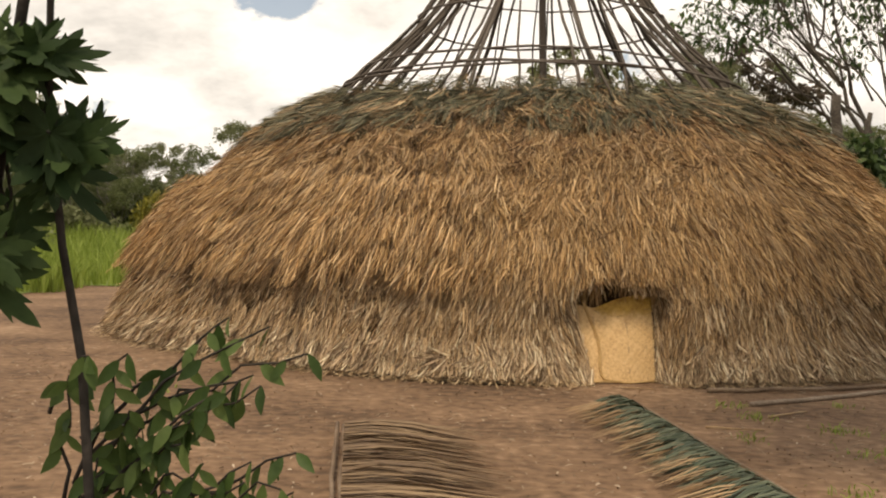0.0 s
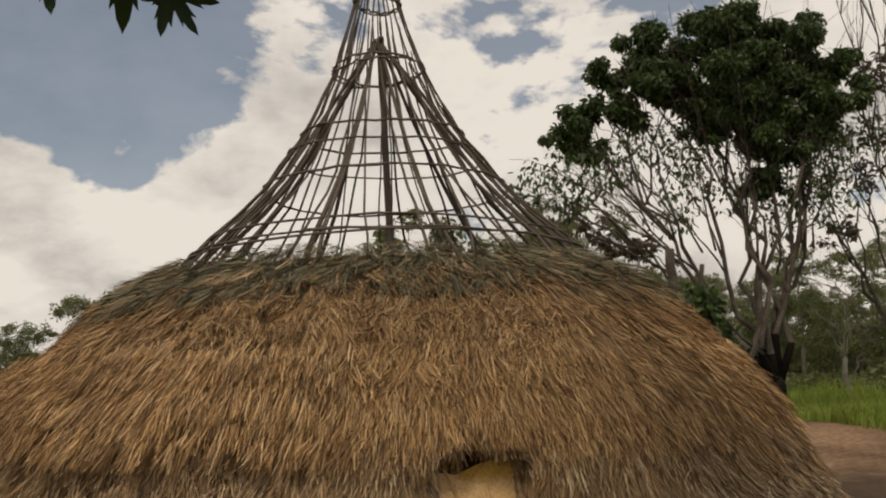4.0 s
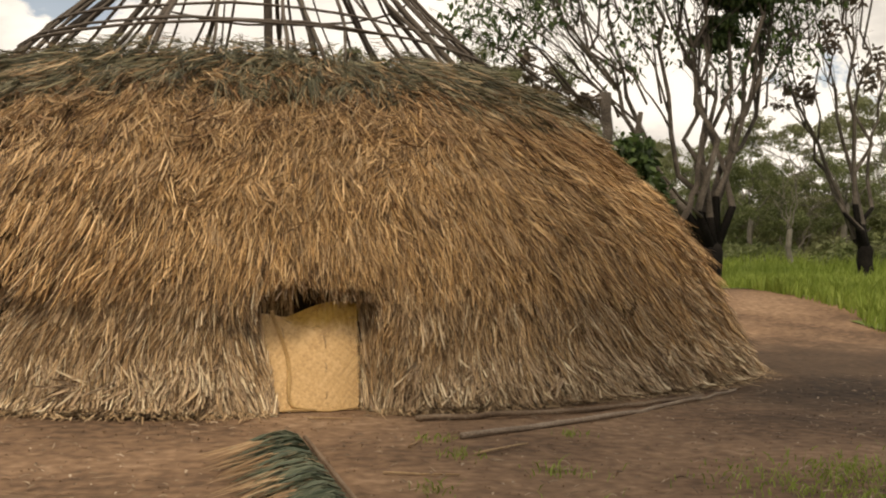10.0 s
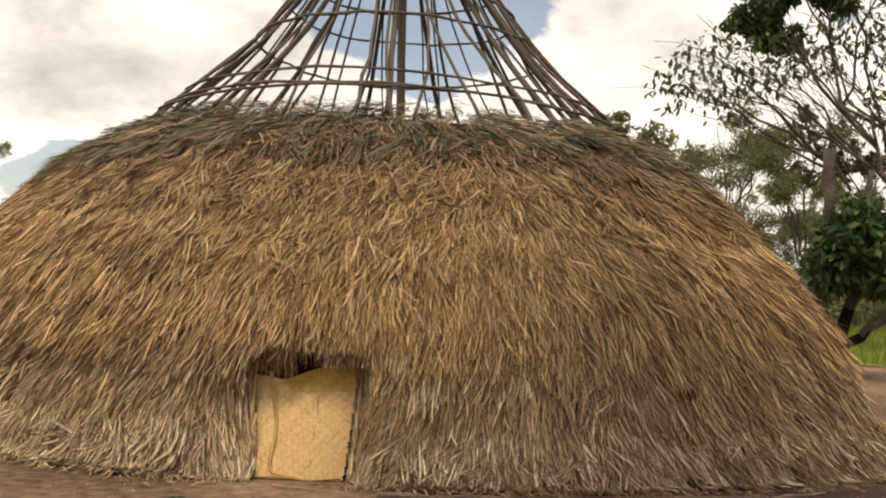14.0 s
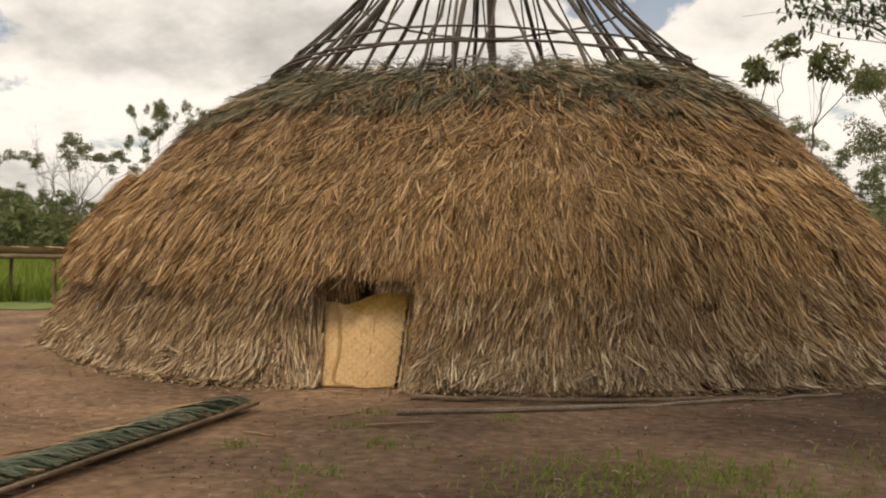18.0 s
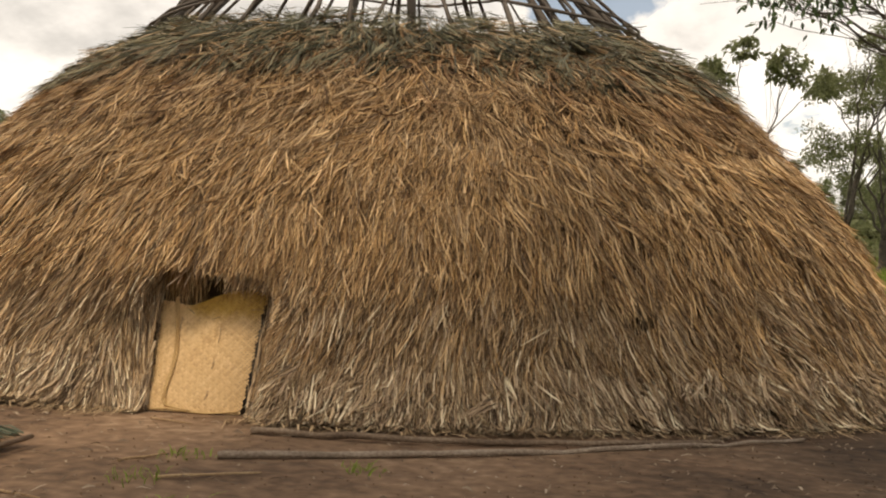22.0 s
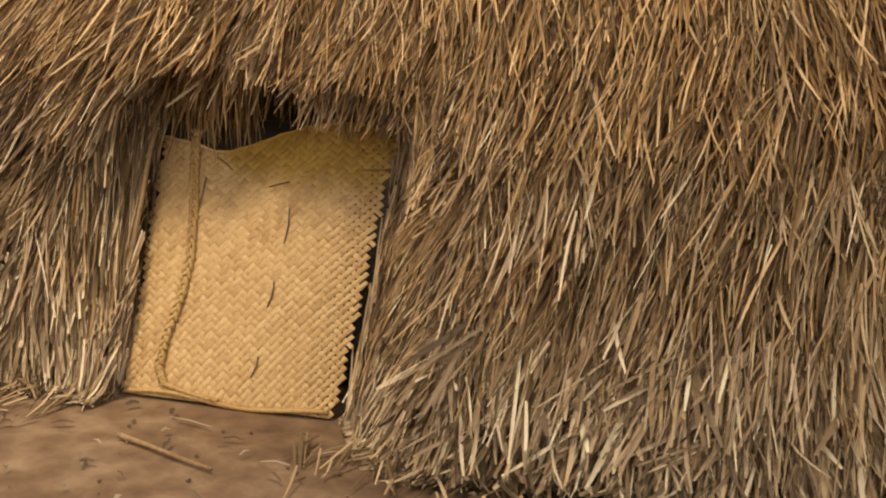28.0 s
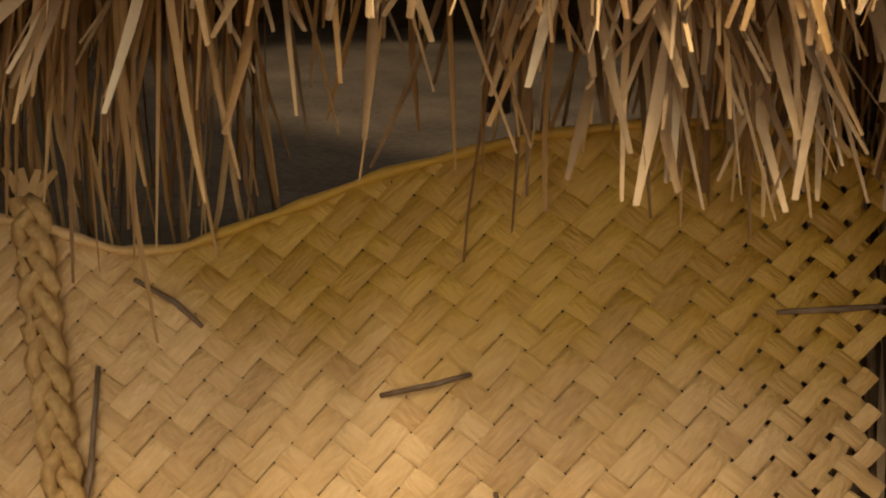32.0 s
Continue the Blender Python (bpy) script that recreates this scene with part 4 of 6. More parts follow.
ground_pole([(2.30, 10.20, 0), (3.5, 10.45, 0), (4.7, 11.0, 0), (5.6, 11.65, 0)], 0.027, 0.017, "long brown pole lying on the earth beside the thatch")
ground_pole([(2.53, 9.30, 0), (4.1, 10.30, 0), (5.2, 11.2, 0), (6.25, 12.15, 0)], 0.026, 0.014, "long crooked barkless pole lying on the earth", mat="pole_grey")


# ---- trees ----
def leaf_cloud(centres, radii, count, size, rng, flat=0.75, droop=0.3):
    """count small leaves in clumps. Returns verts, quads."""
    centres, radii = np.asarray(centres, float), np.asarray(radii, float)
    wgt = radii ** 2
    pick = rng.choice(len(centres), count, p=wgt / wgt.sum())
    v = rng.normal(0, 1, (count, 3))
    v /= np.linalg.norm(v, axis=1, keepdims=True)
    v *= (rng.random((count, 1)) ** 0.45)
    v[:, 2] *= flat
    p = centres[pick] + v * radii[pick][:, None]
    d = rng.normal(0, 1, (count, 3)) + v * 0.8
    d[:, 2] -= droop
    d /= np.linalg.norm(d, axis=1, keepdims=True)
    L = rng.uniform(0.7, 1.3, count) * size
    pts = np.stack([p, p + d * L[:, None] * 0.5, p + d * L[:, None]], 1)
    pts[:, 2, 2] -= L * 0.12
    w = L[:, None] * np.array([0.15, 0.5, 0.05])[None, :]
    return ribbons(pts, w, rng.normal(0, 1, (count, 3)))


def branch_path(a, b, rng, sag=0.12, n=8):
    a, b = np.asarray(a, float), np.asarray(b, float)
    ln = np.linalg.norm(b - a)
    t = np.linspace(0, 1, n)[:, None]
    mid = (a + b) / 2 + np.array([0, 0, sag * ln]) + (b - a) * np.array([0.12, 0.12, 0]) * rng.uniform(-1, 1)
    p = (1 - t) ** 2 * a + 2 * t * (1 - t) * mid + t * t * b
    p[1:-1] += rng.normal(0, 0.022 * ln, (n - 2, 3))
    return p


def tree(name, label, base, fork, clumps, limbs, leaves, bark="bark", leaf="leaf_dark", seed=1, r0=0.3, twigs=5, hang=(), group="", flat=0.75, charred=False, droop=0.4, low=None, airy=False):
    """clumps: (x, y, z, radius); limbs: for each limb the indices of the clumps it feeds, the first one along the way to the rest."""
    rng = np.random.default_rng(seed)
    ob = thing(name, label, "tree", group, at=base)
    base, fork = np.array(base, float), np.array(fork, float)
    stem = np.vstack([branch_path(base - (0, 0, 0.15), fork, rng, 0.0, 5), fork + (0, 0, 0.12), fork + (0, 0, 0.28)])
    foot = tube(stem, np.r_[np.linspace(r0 * (0.95 if charred else 1.25), r0, 5), r0 * 0.8, r0 * 0.35], 9)
    part("trunk", mesh_from("trunk", *foot, "char" if charred else bark, True), ob)
    twig_pieces = []
    sites = []
    for idx in limbs:
        start, rad = fork + rng.normal(0, r0 * 0.25, 3) * np.array([1, 1, 0.3]), r0 * 0.40
        first = True
        for j in idx:
            c = np.array(clumps[j][:3])
            if first:
                p = branch_path(start, c, rng, 0.06, 10)
                v, f = tube(p, np.interp(np.arange(10), [0, 2, 9], [rad * (1.25 if charred else 0.8), rad * 0.7, rad * 0.2]), 7)
                burnt = (v[f].mean(1)[:, 2] < fork[2] + 0.9 + 0.5 * rng.random()) & charred
                part("limb", mesh_from("limb", v, f, [bark, "char"], True, slots=burnt.astype(int)), ob)
                main, first = p, False
            else:
                s = rng.integers(4, 8)
                p = branch_path(main[s], c, rng, 0.10, 8)
                twig_pieces.append(tube(p, np.linspace(rad * 0.36, rad * 0.14, 8), 6))
            sites += [p[-1], p[-2], p[-3]]
            for _ in range(twigs):
                s = rng.integers(len(p) // 2, len(p))
                e = c + rng.normal(0, 0.55, 3) * clumps[j][3]
                twig_pieces.append(tube(branch_path(p[s], e, rng, 0.1, 5), np.linspace(rad * 0.13, 0.006, 5), 5))
    for a, b in hang:
        twig_pieces.append(tube(branch_path(a, b, rng, 0.05, 7), np.linspace(0.055, 0.010, 7), 5))
    if twig_pieces:
        part("branchwork", mesh_from("branchwork", *joined(twig_pieces), bark, True), ob)
    if low:
        # thin lower twigs with sparse hanging leaves
        tw, fork_top = [], fork + np.array((0, 0, 1.5))
        for x, y, z, r in low[0]:
            c = np.array((x, y, z))
            st = fork_top + (c - fork_top) * 0.45 + rng.normal(0, 0.3, 3)
            main = branch_path(st, c, rng, 0.12, 7)
            tw.append(tube(main, np.linspace(0.04, 0.012, 7), 5))
            for _ in range(16):
                tw.append(tube(branch_path(main[rng.integers(2, 7)], c + rng.normal(0, 0.7, 3) * r, rng, 0.1, 5), np.linspace(0.012, 0.005, 5), 4))
        part("twig_spray", mesh_from("twig_spray", *joined(tw), bark, True), ob)
        part("lower_foliage", mesh_from("lower_foliage", *leaf_cloud([q[:3] for q in low[0]], [q[3] * 1.2 for q in low[0]], low[1], 0.19, rng, 0.8, 1.4), low[2]), ob)
    if leaves:
        n, size = leaves
        sub, rr = [], []
        for x, y, z, r in clumps:
            for _ in range(15):
                v = rng.normal(0, 1, 3); v /= np.linalg.norm(v)
                sub.append(np.array((x, y, z)) + v * r * rng.uniform(0.35, 0.95) * np.array((1, 1, 0.75))); rr.append(r * (rng.uniform(0.3, 0.6) if airy else rng.uniform(0.14, 0.36)))
        part("crown", mesh_from("crown", *leaf_cloud(sub, rr, n, size, rng, flat, droop), leaf), ob)
    return ob


DT = [(8.6, 31, 9.8, 1.1), (9.9, 31.5, 10.5, 1.4), (10.7, 31.5, 12.2, 1.4), (12.2, 32, 13.4, 1.6), (12.2, 31, 11.7, 1.5), (14.0, 31.5, 13.4, 1.8), (15.2, 32, 13.9, 1.8), (16.8, 31.5, 13.5, 1.8),
      (18.2, 32, 12.7, 1.5), (14.2, 30.7, 11.6, 2.0), (15.8, 31, 11.8, 2.2), (17.2, 31, 11.2, 1.8), (14.4, 31, 9.8, 1.5), (15.5, 30.8, 9.5, 1.4), (9.0, 31.5, 9.4, 0.8), (18.2, 32.4, 11.2, 1.2), (15.0, 31, 8.2, 0.9), (13.4, 31, 10.4, 1.4)]
DT_LOW = [(6.3, 27.3, 6.6, 0.8), (7.3, 27.5, 6.5, 0.8), (8.3, 28.0, 7.3, 0.9), (7.0, 27.4, 7.4, 0.7), (10.2, 31.5, 8.6, 1.0), (11.4, 31, 9.2, 1.0), (12.6, 31, 8.2, 1.1), (17.0, 31.5, 8.8, 1.3), (18.4, 32, 9.4, 1.2), (16.2, 31.2, 7.4, 1.1), (14.2, 31, 7.4, 0.9), (17.6, 31.6, 7.2, 1.0), (12.0, 31.2, 6.8, 0.9), (15.2, 31, 6.4, 0.8)]
DT = [(x, y, z - (0.75 if z > 11 else 0.4), r) for x, y, z, r in DT]
burnt_tree = tree("dark_leaved_tree", "tall dark-leaved tree with pale limbs and a charred foot", (14.3, 29.6, 0), (14.35, 29.7, 1.05), DT,
     [(14, 0, 1), (1, 2, 4), (4, 2, 3), (5, 3, 9), (9, 12, 13), (10, 6, 5, 13), (7, 6), (11, 8, 15), (15, 7, 11), (12, 9, 16), (17, 4)], (90000, 0.17), seed=3, r0=0.30, twigs=14, charred=True, droop=1.1, low=(DT_LOW, 2700, "leaf_dark"), hang=[((13.9, 29.5, 2.0), (9.6, 28.2, 5.2)), ((9.9, 28.3, 5.0), (6.4, 27.3, 6.5)), ((9.7, 28.2, 5.1), (7.2, 27.5, 7.4)), ((10.6, 28.5, 4.5), (8.0, 27.8, 5.6))])
ST = [(19.2, 34, 6.5, 0.9), (20.3, 34, 8.6, 1.0), (21.8, 34.5, 10.5, 1.2), (19.4, 33.5, 10.0, 0.9), (22.8, 34.5, 7.5, 1.0), (20.9, 34, 12.4, 1.3), (22.4, 34, 13.4, 1.6), (23.6, 34, 12.0, 1.4), (18.3, 33.5, 8.2, 0.8)]
slim = tree("slim_tree", "slim grey tree with sparse dry leaves and charred foot", (20.8, 32.0, 0), (20.8, 32.0, 1.15), ST,
     [(0, 8), (1, 3), (2, 5), (4, 7), (5, 6), (8, 3)], (2400, 0.22), leaf="leaf_dry", seed=5, r0=0.26, twigs=7, charred=True, low=([(20.4, 33, 19.0, 1.0), (20.5, 33, 17.6, 1.0), (19.7, 33, 16.4, 0.8), (21.2, 33, 18.2, 1.2), (21.6, 33, 16.6, 1.2)], 5200, "leaf_dark"))
burnt_tree.location += Vector((-0.45, 0.0, 0.72))
slim.location += Vector((-0.6, 0.0, 0.72))
# dry grey trees and a broken stump behind the hut
GT = [(10.8, 46, 9.2, 1.3), (12.6, 46, 9.8, 1.4), (14.0, 46, 8.8, 1.2), (11.6, 46, 7.8, 1.0), (13.2, 46, 7.6, 1.0), (15.5, 46, 8.2, 1.1)]
tree("dry_tree", "dry grey tree with brown withered leaves", (12.6, 46, 0), (12.6, 46, 2.0), GT, [(0, 3), (1,), (2, 4), (5, 4)], (3200, 0.24), leaf="leaf_dry", seed=8, r0=0.22, twigs=9)
GT2 = [(3.6, 48, 9.2, 1.0), (4.6, 48, 10.2, 0.9), (6.4, 48, 9.4, 1.2), (7.9, 48, 8.8, 1.0)]
tree("pale_tree", "pale green tree standing behind the bare spire", (5.0, 48, 0), (5.0, 48, 3.0), GT2, [(0, 1), (2, 3)], (1500, 0.26), leaf="leaf_pale", seed=9, r0=0.2, twigs=8)
def broken_tree():
    ob = thing("broken_tree", "broken charred tree with grey stub and dark leaf tuft", "tree", at=(8.95, 24.2, 0))
    rng = np.random.default_rng(44)

    def stem(name, pts, r0, r1, burnt=0.0, label=""):
        path = np.vstack([wobble(a, b, 5, 0.03, rng)[:-1] for a, b in zip(pts[:-1], pts[1:])] + [np.array(pts[-1:])])
        v, f = tube(path, np.linspace(r0, r1, len(path)), 9)
        part(name, mesh_from(name, v, f, ["bark", "char"], True, slots=(v[f].mean(1)[:, 2] < burnt).astype(int)), ob, label)
    stem("trunk", [(8.95, 24.2, -0.1), (8.98, 24.2, 1.2)], 0.26, 0.24, 9.0)
    stem("stem", [(8.95, 24.2, 1.0), (8.6, 24.2, 2.2), (8.75, 24.2, 3.6), (8.72, 24.2, 5.3)], 0.16, 0.12, 2.0, "grey broken stub")
    stem("side_stem", [(9.0, 24.2, 1.1), (9.3, 24.25, 2.3), (9.45, 24.3, 3.4), (9.6, 24.3, 4.9)], 0.15, 0.06, 2.1)
    stem("arched_limb", [(9.05, 24.2, 1.15), (9.75, 24.1, 1.75), (10.45, 24.0, 2.15), (10.9, 24.0, 3.2), (11.0, 24.0, 4.4)], 0.11, 0.05, 1.5)
    part("leaf_tuft", mesh_from("leaf_tuft", *leaf_cloud([(9.2, 23.9, 3.3), (9.6, 23.9, 2.8), (8.8, 24.0, 2.9), (9.3, 23.9, 3.9)], [0.7, 0.6, 0.6, 0.5], 2200, 0.24, rng, 0.9, 0.8), "leaf_dark"), ob)


broken_tree()
# two grey-green trees to the right behind the hut
for q, (x, y, h, sd) in enumerate(((8.3, 41, 9.8, 31), (11.5, 38, 8.6, 32), (9.9, 44, 9.0, 33))):
    rr = np.random.default_rng(sd)
    cl = [(x + rr.uniform(-2.0, 2.0), y + rr.uniform(-1, 1), h * rr.uniform(0.55, 1.0), rr.uniform(0.5, 0.9)) for _ in range(9)]
    tree("thin_tree", "thin grey-stemmed tree with sparse olive leaves", (x, y, 0), (x, y, h * 0.25), cl, [(0, 1, 2), (3, 4), (5, 6), (7, 8)], (8500, 0.095), airy=True, leaf="leaf_pale" if q != 1 else "leaf_mid", seed=sd, r0=0.17, twigs=7, group="thin trees behind the hut")
# the shade tree at the side of the yard
SH = [(1.0, 3.9, 9.0, 1.2), (2.1, 5.6, 9.2, 1.6), (2.7, 2.8, 9.6, 1.7), (4.3, 5.0, 10.0, 1.9), (3.3, 7.6, 10.37, 1.7), (5.7, 3.0, 9.4, 1.7), (5.1, 7.2, 10.98, 1.8), (6.5, 5.6, 9.0, 1.6), (4.7, 9.8, 11.47, 0.45), (6.5, 8.8, 11.65, 0.45), (7.2, 6.6, 11.72, 0.45), (8.6, 8.2, 11.86, 0.45), (9.2, 10.4, 11.92, 0.45), (5.2, 3.4, 9.8, 1.9), (7.4, 4.2, 9.6, 1.9), (3.4, 4.6, 10.0, 1.6)]
tree("shade_tree", "broad leafy tree that shades the side of the yard", (12.8, 6.2, 0), (12.6, 6.4, 2.6), SH, [(3, 0, 1), (2,), (5,), (7, 6, 4), (6, 8), (9, 8), (10, 0), (11, 12), (13, 2), (14, 15)], (26000, 0.24), airy=True, seed=12, r0=0.3, twigs=8,
     hang=[((12.6, 6.4, 2.9), (12.0, 13.0, 4.4)), ((12.1, 12.6, 4.4), (10.3, 14.0, 4.75)), ((12.0, 13.0, 4.4), (11.2, 14.4, 4.0))])


# far woods: a few kinds, each copied with a turn and a size of its own
def proto(kind, seed):
    rr = np.random.default_rng(seed)
    if kind == "round":
        h = 9.0
        cl = [(rr.normal(0, 1.7), rr.normal(0, 1.7), h * rr.uniform(0.42, 0.97), rr.uniform(0.6, 1.15)) for _ in range(22)]
        return tree("woodland_tree", "leafy green woodland tree beyond the meadow", (0, 0, 0), (0, 0, 2.2), cl, [(0, 1, 2, 13, 14), (3, 4, 5, 15, 16), (6, 7, 8, 17), (9, 10, 18, 19), (11, 12, 20, 21)], (12000, 0.16), leaf="leaf_mid" if seed % 2 else "leaf_pale", bark="bark_pale", seed=seed, r0=0.2, twigs=3, group="woodland trees", airy=True)
    if kind == "flat":
        h = 10.5
        cl = [(rr.normal(0, 2.3), rr.normal(0, 2.3), h * rr.uniform(0.74, 1.0), rr.uniform(0.4, 0.85)) for _ in range(20)]
        return tree("woodland_tree", "tall thin-stemmed tree with a flat airy crown", (0, 0, 0), (0, 0, 4.5), cl, [(0, 1, 2, 11, 12), (3, 4, 5, 13, 14), (6, 7, 8, 15, 16), (9, 10, 17, 18, 19)], (8000, 0.14), leaf="leaf_pale", bark="bark_pale", seed=seed, r0=0.16, twigs=3, group="woodland trees", flat=0.45, airy=True)
    if kind == "bare":
        cl = [(rr.normal(0, 1.5), rr.normal(0, 1.5), rr.uniform(5, 9.5), 0.9) for _ in range(9)]
        return tree("bare_tree", "leafless grey tree in the scrub", (0, 0, 0), (0, 0, 3.5), cl, [(0, 1, 2), (3, 4), (5, 6), (7, 8)], None, bark="bark_pale", seed=seed, r0=0.15, twigs=6, group="bare trees")
    ob = thing("bush", "dense green bush at the wood's edge", "bush", "bushes", at=(0, 0, 0))
    cl = [(rr.normal(0, 1.2), rr.normal(0, 1.0), rr.uniform(0.4, 2.4), rr.uniform(0.6, 1.2)) for _ in range(12)]
    part("foliage", mesh_from("foliage", *leaf_cloud([c[:3] for c in cl], [c[3] for c in cl], 2600, 0.3, rr, 0.8, 0.1), {0: "leaf_mid", 1: "leaf_pale", 2: "leaf_mid", 3: "leaf_yellow"}[seed % 4]), ob)
    return ob


PROTO = [proto("round", 61), proto("round", 62), proto("flat", 63), proto("flat", 64), proto("round", 65), proto("bare", 66), proto("bush", 68), proto("bush", 69), proto("bush", 70)]
YELLOW = proto("bush", 71)
HOME = [(-38, 84), (-30, 90), (-52, 72), (30, 80), (44, 72), (-66, 74), (26, 52), (-24, 62), (40, 60)]
for ob, (x, y) in zip(PROTO, HOME):
    ob.location = (x, y, 0)
YELLOW.location = (-20.2, 69, 0)
YELLOW.scale = (0.8, 0.8, 1.5)


def plant_woods():
    rng = np.random.default_rng(90)
    for i in range(190):
        a = radians(rng.uniform(-72, 62))
        d = rng.uniform(62, 120)
        x, y = 2 + d * math.sin(a), 6 + d * math.cos(a)
        p = PROTO[int(rng.choice([0, 1, 2, 3, 4, 5], p=[0.25, 0.2, 0.17, 0.15, 0.17, 0.06]))]
        sc = rng.uniform(0.7, 1.1) * (0.68 if x < -20 else 1.0)
        c = copy_thing(p, pose(x, y, 0, 0, 0, rng.uniform(0, 360)))
        c.scale = (sc, sc, sc * rng.uniform(0.9, 1.1))
    for i in range(240):
        a = radians(rng.uniform(-74, 66))
        d = rng.uniform(48, 80)
        if -0.50 < a < -0.12:  # the open meadow behind the hut
            d = 72 + 0.5 * (d - 48)
        x, y = 2 + d * math.sin(a), 6 + d * math.cos(a)
        p = PROTO[6 + int(rng.integers(0, 3))]
        sc = rng.uniform(0.6, 1.35)
        c = copy_thing(p, pose(x, y, 0, 0, 0, rng.uniform(0, 360)))
        c.scale = (sc * 1.2, sc * 1.2, sc)
    for i in range(110):
        a = radians(rng.uniform(-74, 66))
        d = rng.uniform(85, 125)
        c = copy_thing(PROTO[6 + int(rng.integers(0, 3))], pose(2 + d * math.sin(a), 6 + d * math.cos(a), 0, 0, 0, rng.uniform(0, 360)))
        sc = rng.uniform(1.6, 2.3)
        c.scale = (sc * 1.4, sc * 1.4, sc)
    # single trees that stand out
    for p, x, y, sc in ((PROTO[3], -43.9, 71, 1.2), (PROTO[5], -53, 70, 1.15), (PROTO[5], -47, 66, 0.85), (PROTO[5], -42, 60, 0.75), (PROTO[2], -29, 70, 0.95), (PROTO[0], -45, 62, 0.6), (PROTO[4], -50, 64, 0.62), (PROTO[1], -40, 64, 0.6),
                        (PROTO[0], -52.6, 44.8, 0.95), (PROTO[3], -50.4, 47.6, 1.02), (PROTO[1], -54.2, 42.0, 0.85), (PROTO[2], -49, 49.4, 0.78), (PROTO[3], -48.6, 51.2, 0.76), (PROTO[2], -46.8, 52.6, 0.86), (PROTO[0], -51.4, 50.5, 0.72), (PROTO[4], -56, 46, 0.85), (PROTO[3], -46.6, 35.6, 0.98), (PROTO[5], -49.5, 40.5, 1.0), (PROTO[6], -44, 42, 1.2), (PROTO[7], -46, 39, 1.3), (PROTO[6], -42, 45, 1.2), (PROTO[8], -48, 44, 1.3), (PROTO[7], -45, 48, 1.3), (PROTO[0], -19.5, 76, 0.85), (PROTO[4], -24, 72, 0.8), (PROTO[1], -28.5, 75, 0.9), (PROTO[0], -16, 80, 0.85), (PROTO[4], -33, 70, 0.85), (PROTO[1], -12, 84, 0.95), (PROTO[0], -38, 66, 0.85), (PROTO[1], -14.3, 78, 1.2), (PROTO[4], -25, 76, 0.85), (PROTO[2], 31, 46, 0.9), (PROTO[1], 36, 52, 0.9), (PROTO[5], 24, 44, 0.8), (PROTO[0], 20, 55, 0.9), (PROTO[4], 26, 58, 0.9)):
        c = copy_thing(p, pose(x, y, 0, 0, 0, rng.uniform(0, 360)))
        c.scale = (sc, sc, sc) if (sc != 1.2 or p is not PROTO[3]) else (sc * 0.55, sc * 0.55, sc)


plant_woods()


# ---- meadow ----
def in_meadow(x, y):
    wob = 1.2 * np.sin(x * 0.7 + 1) + 0.8 * np.sin(x * 1.9 + y * 0.6)
    left = (x < -10.8 + 0.4 * wob) & (y > 20.0 + 0.5 * wob)
    right = (x > 12.9 + 0.14 * (y - 16) + 0.4 * wob) & (y > 12.5)
    back = y > 28.2 + 0.5 * wob
    return left | right | back


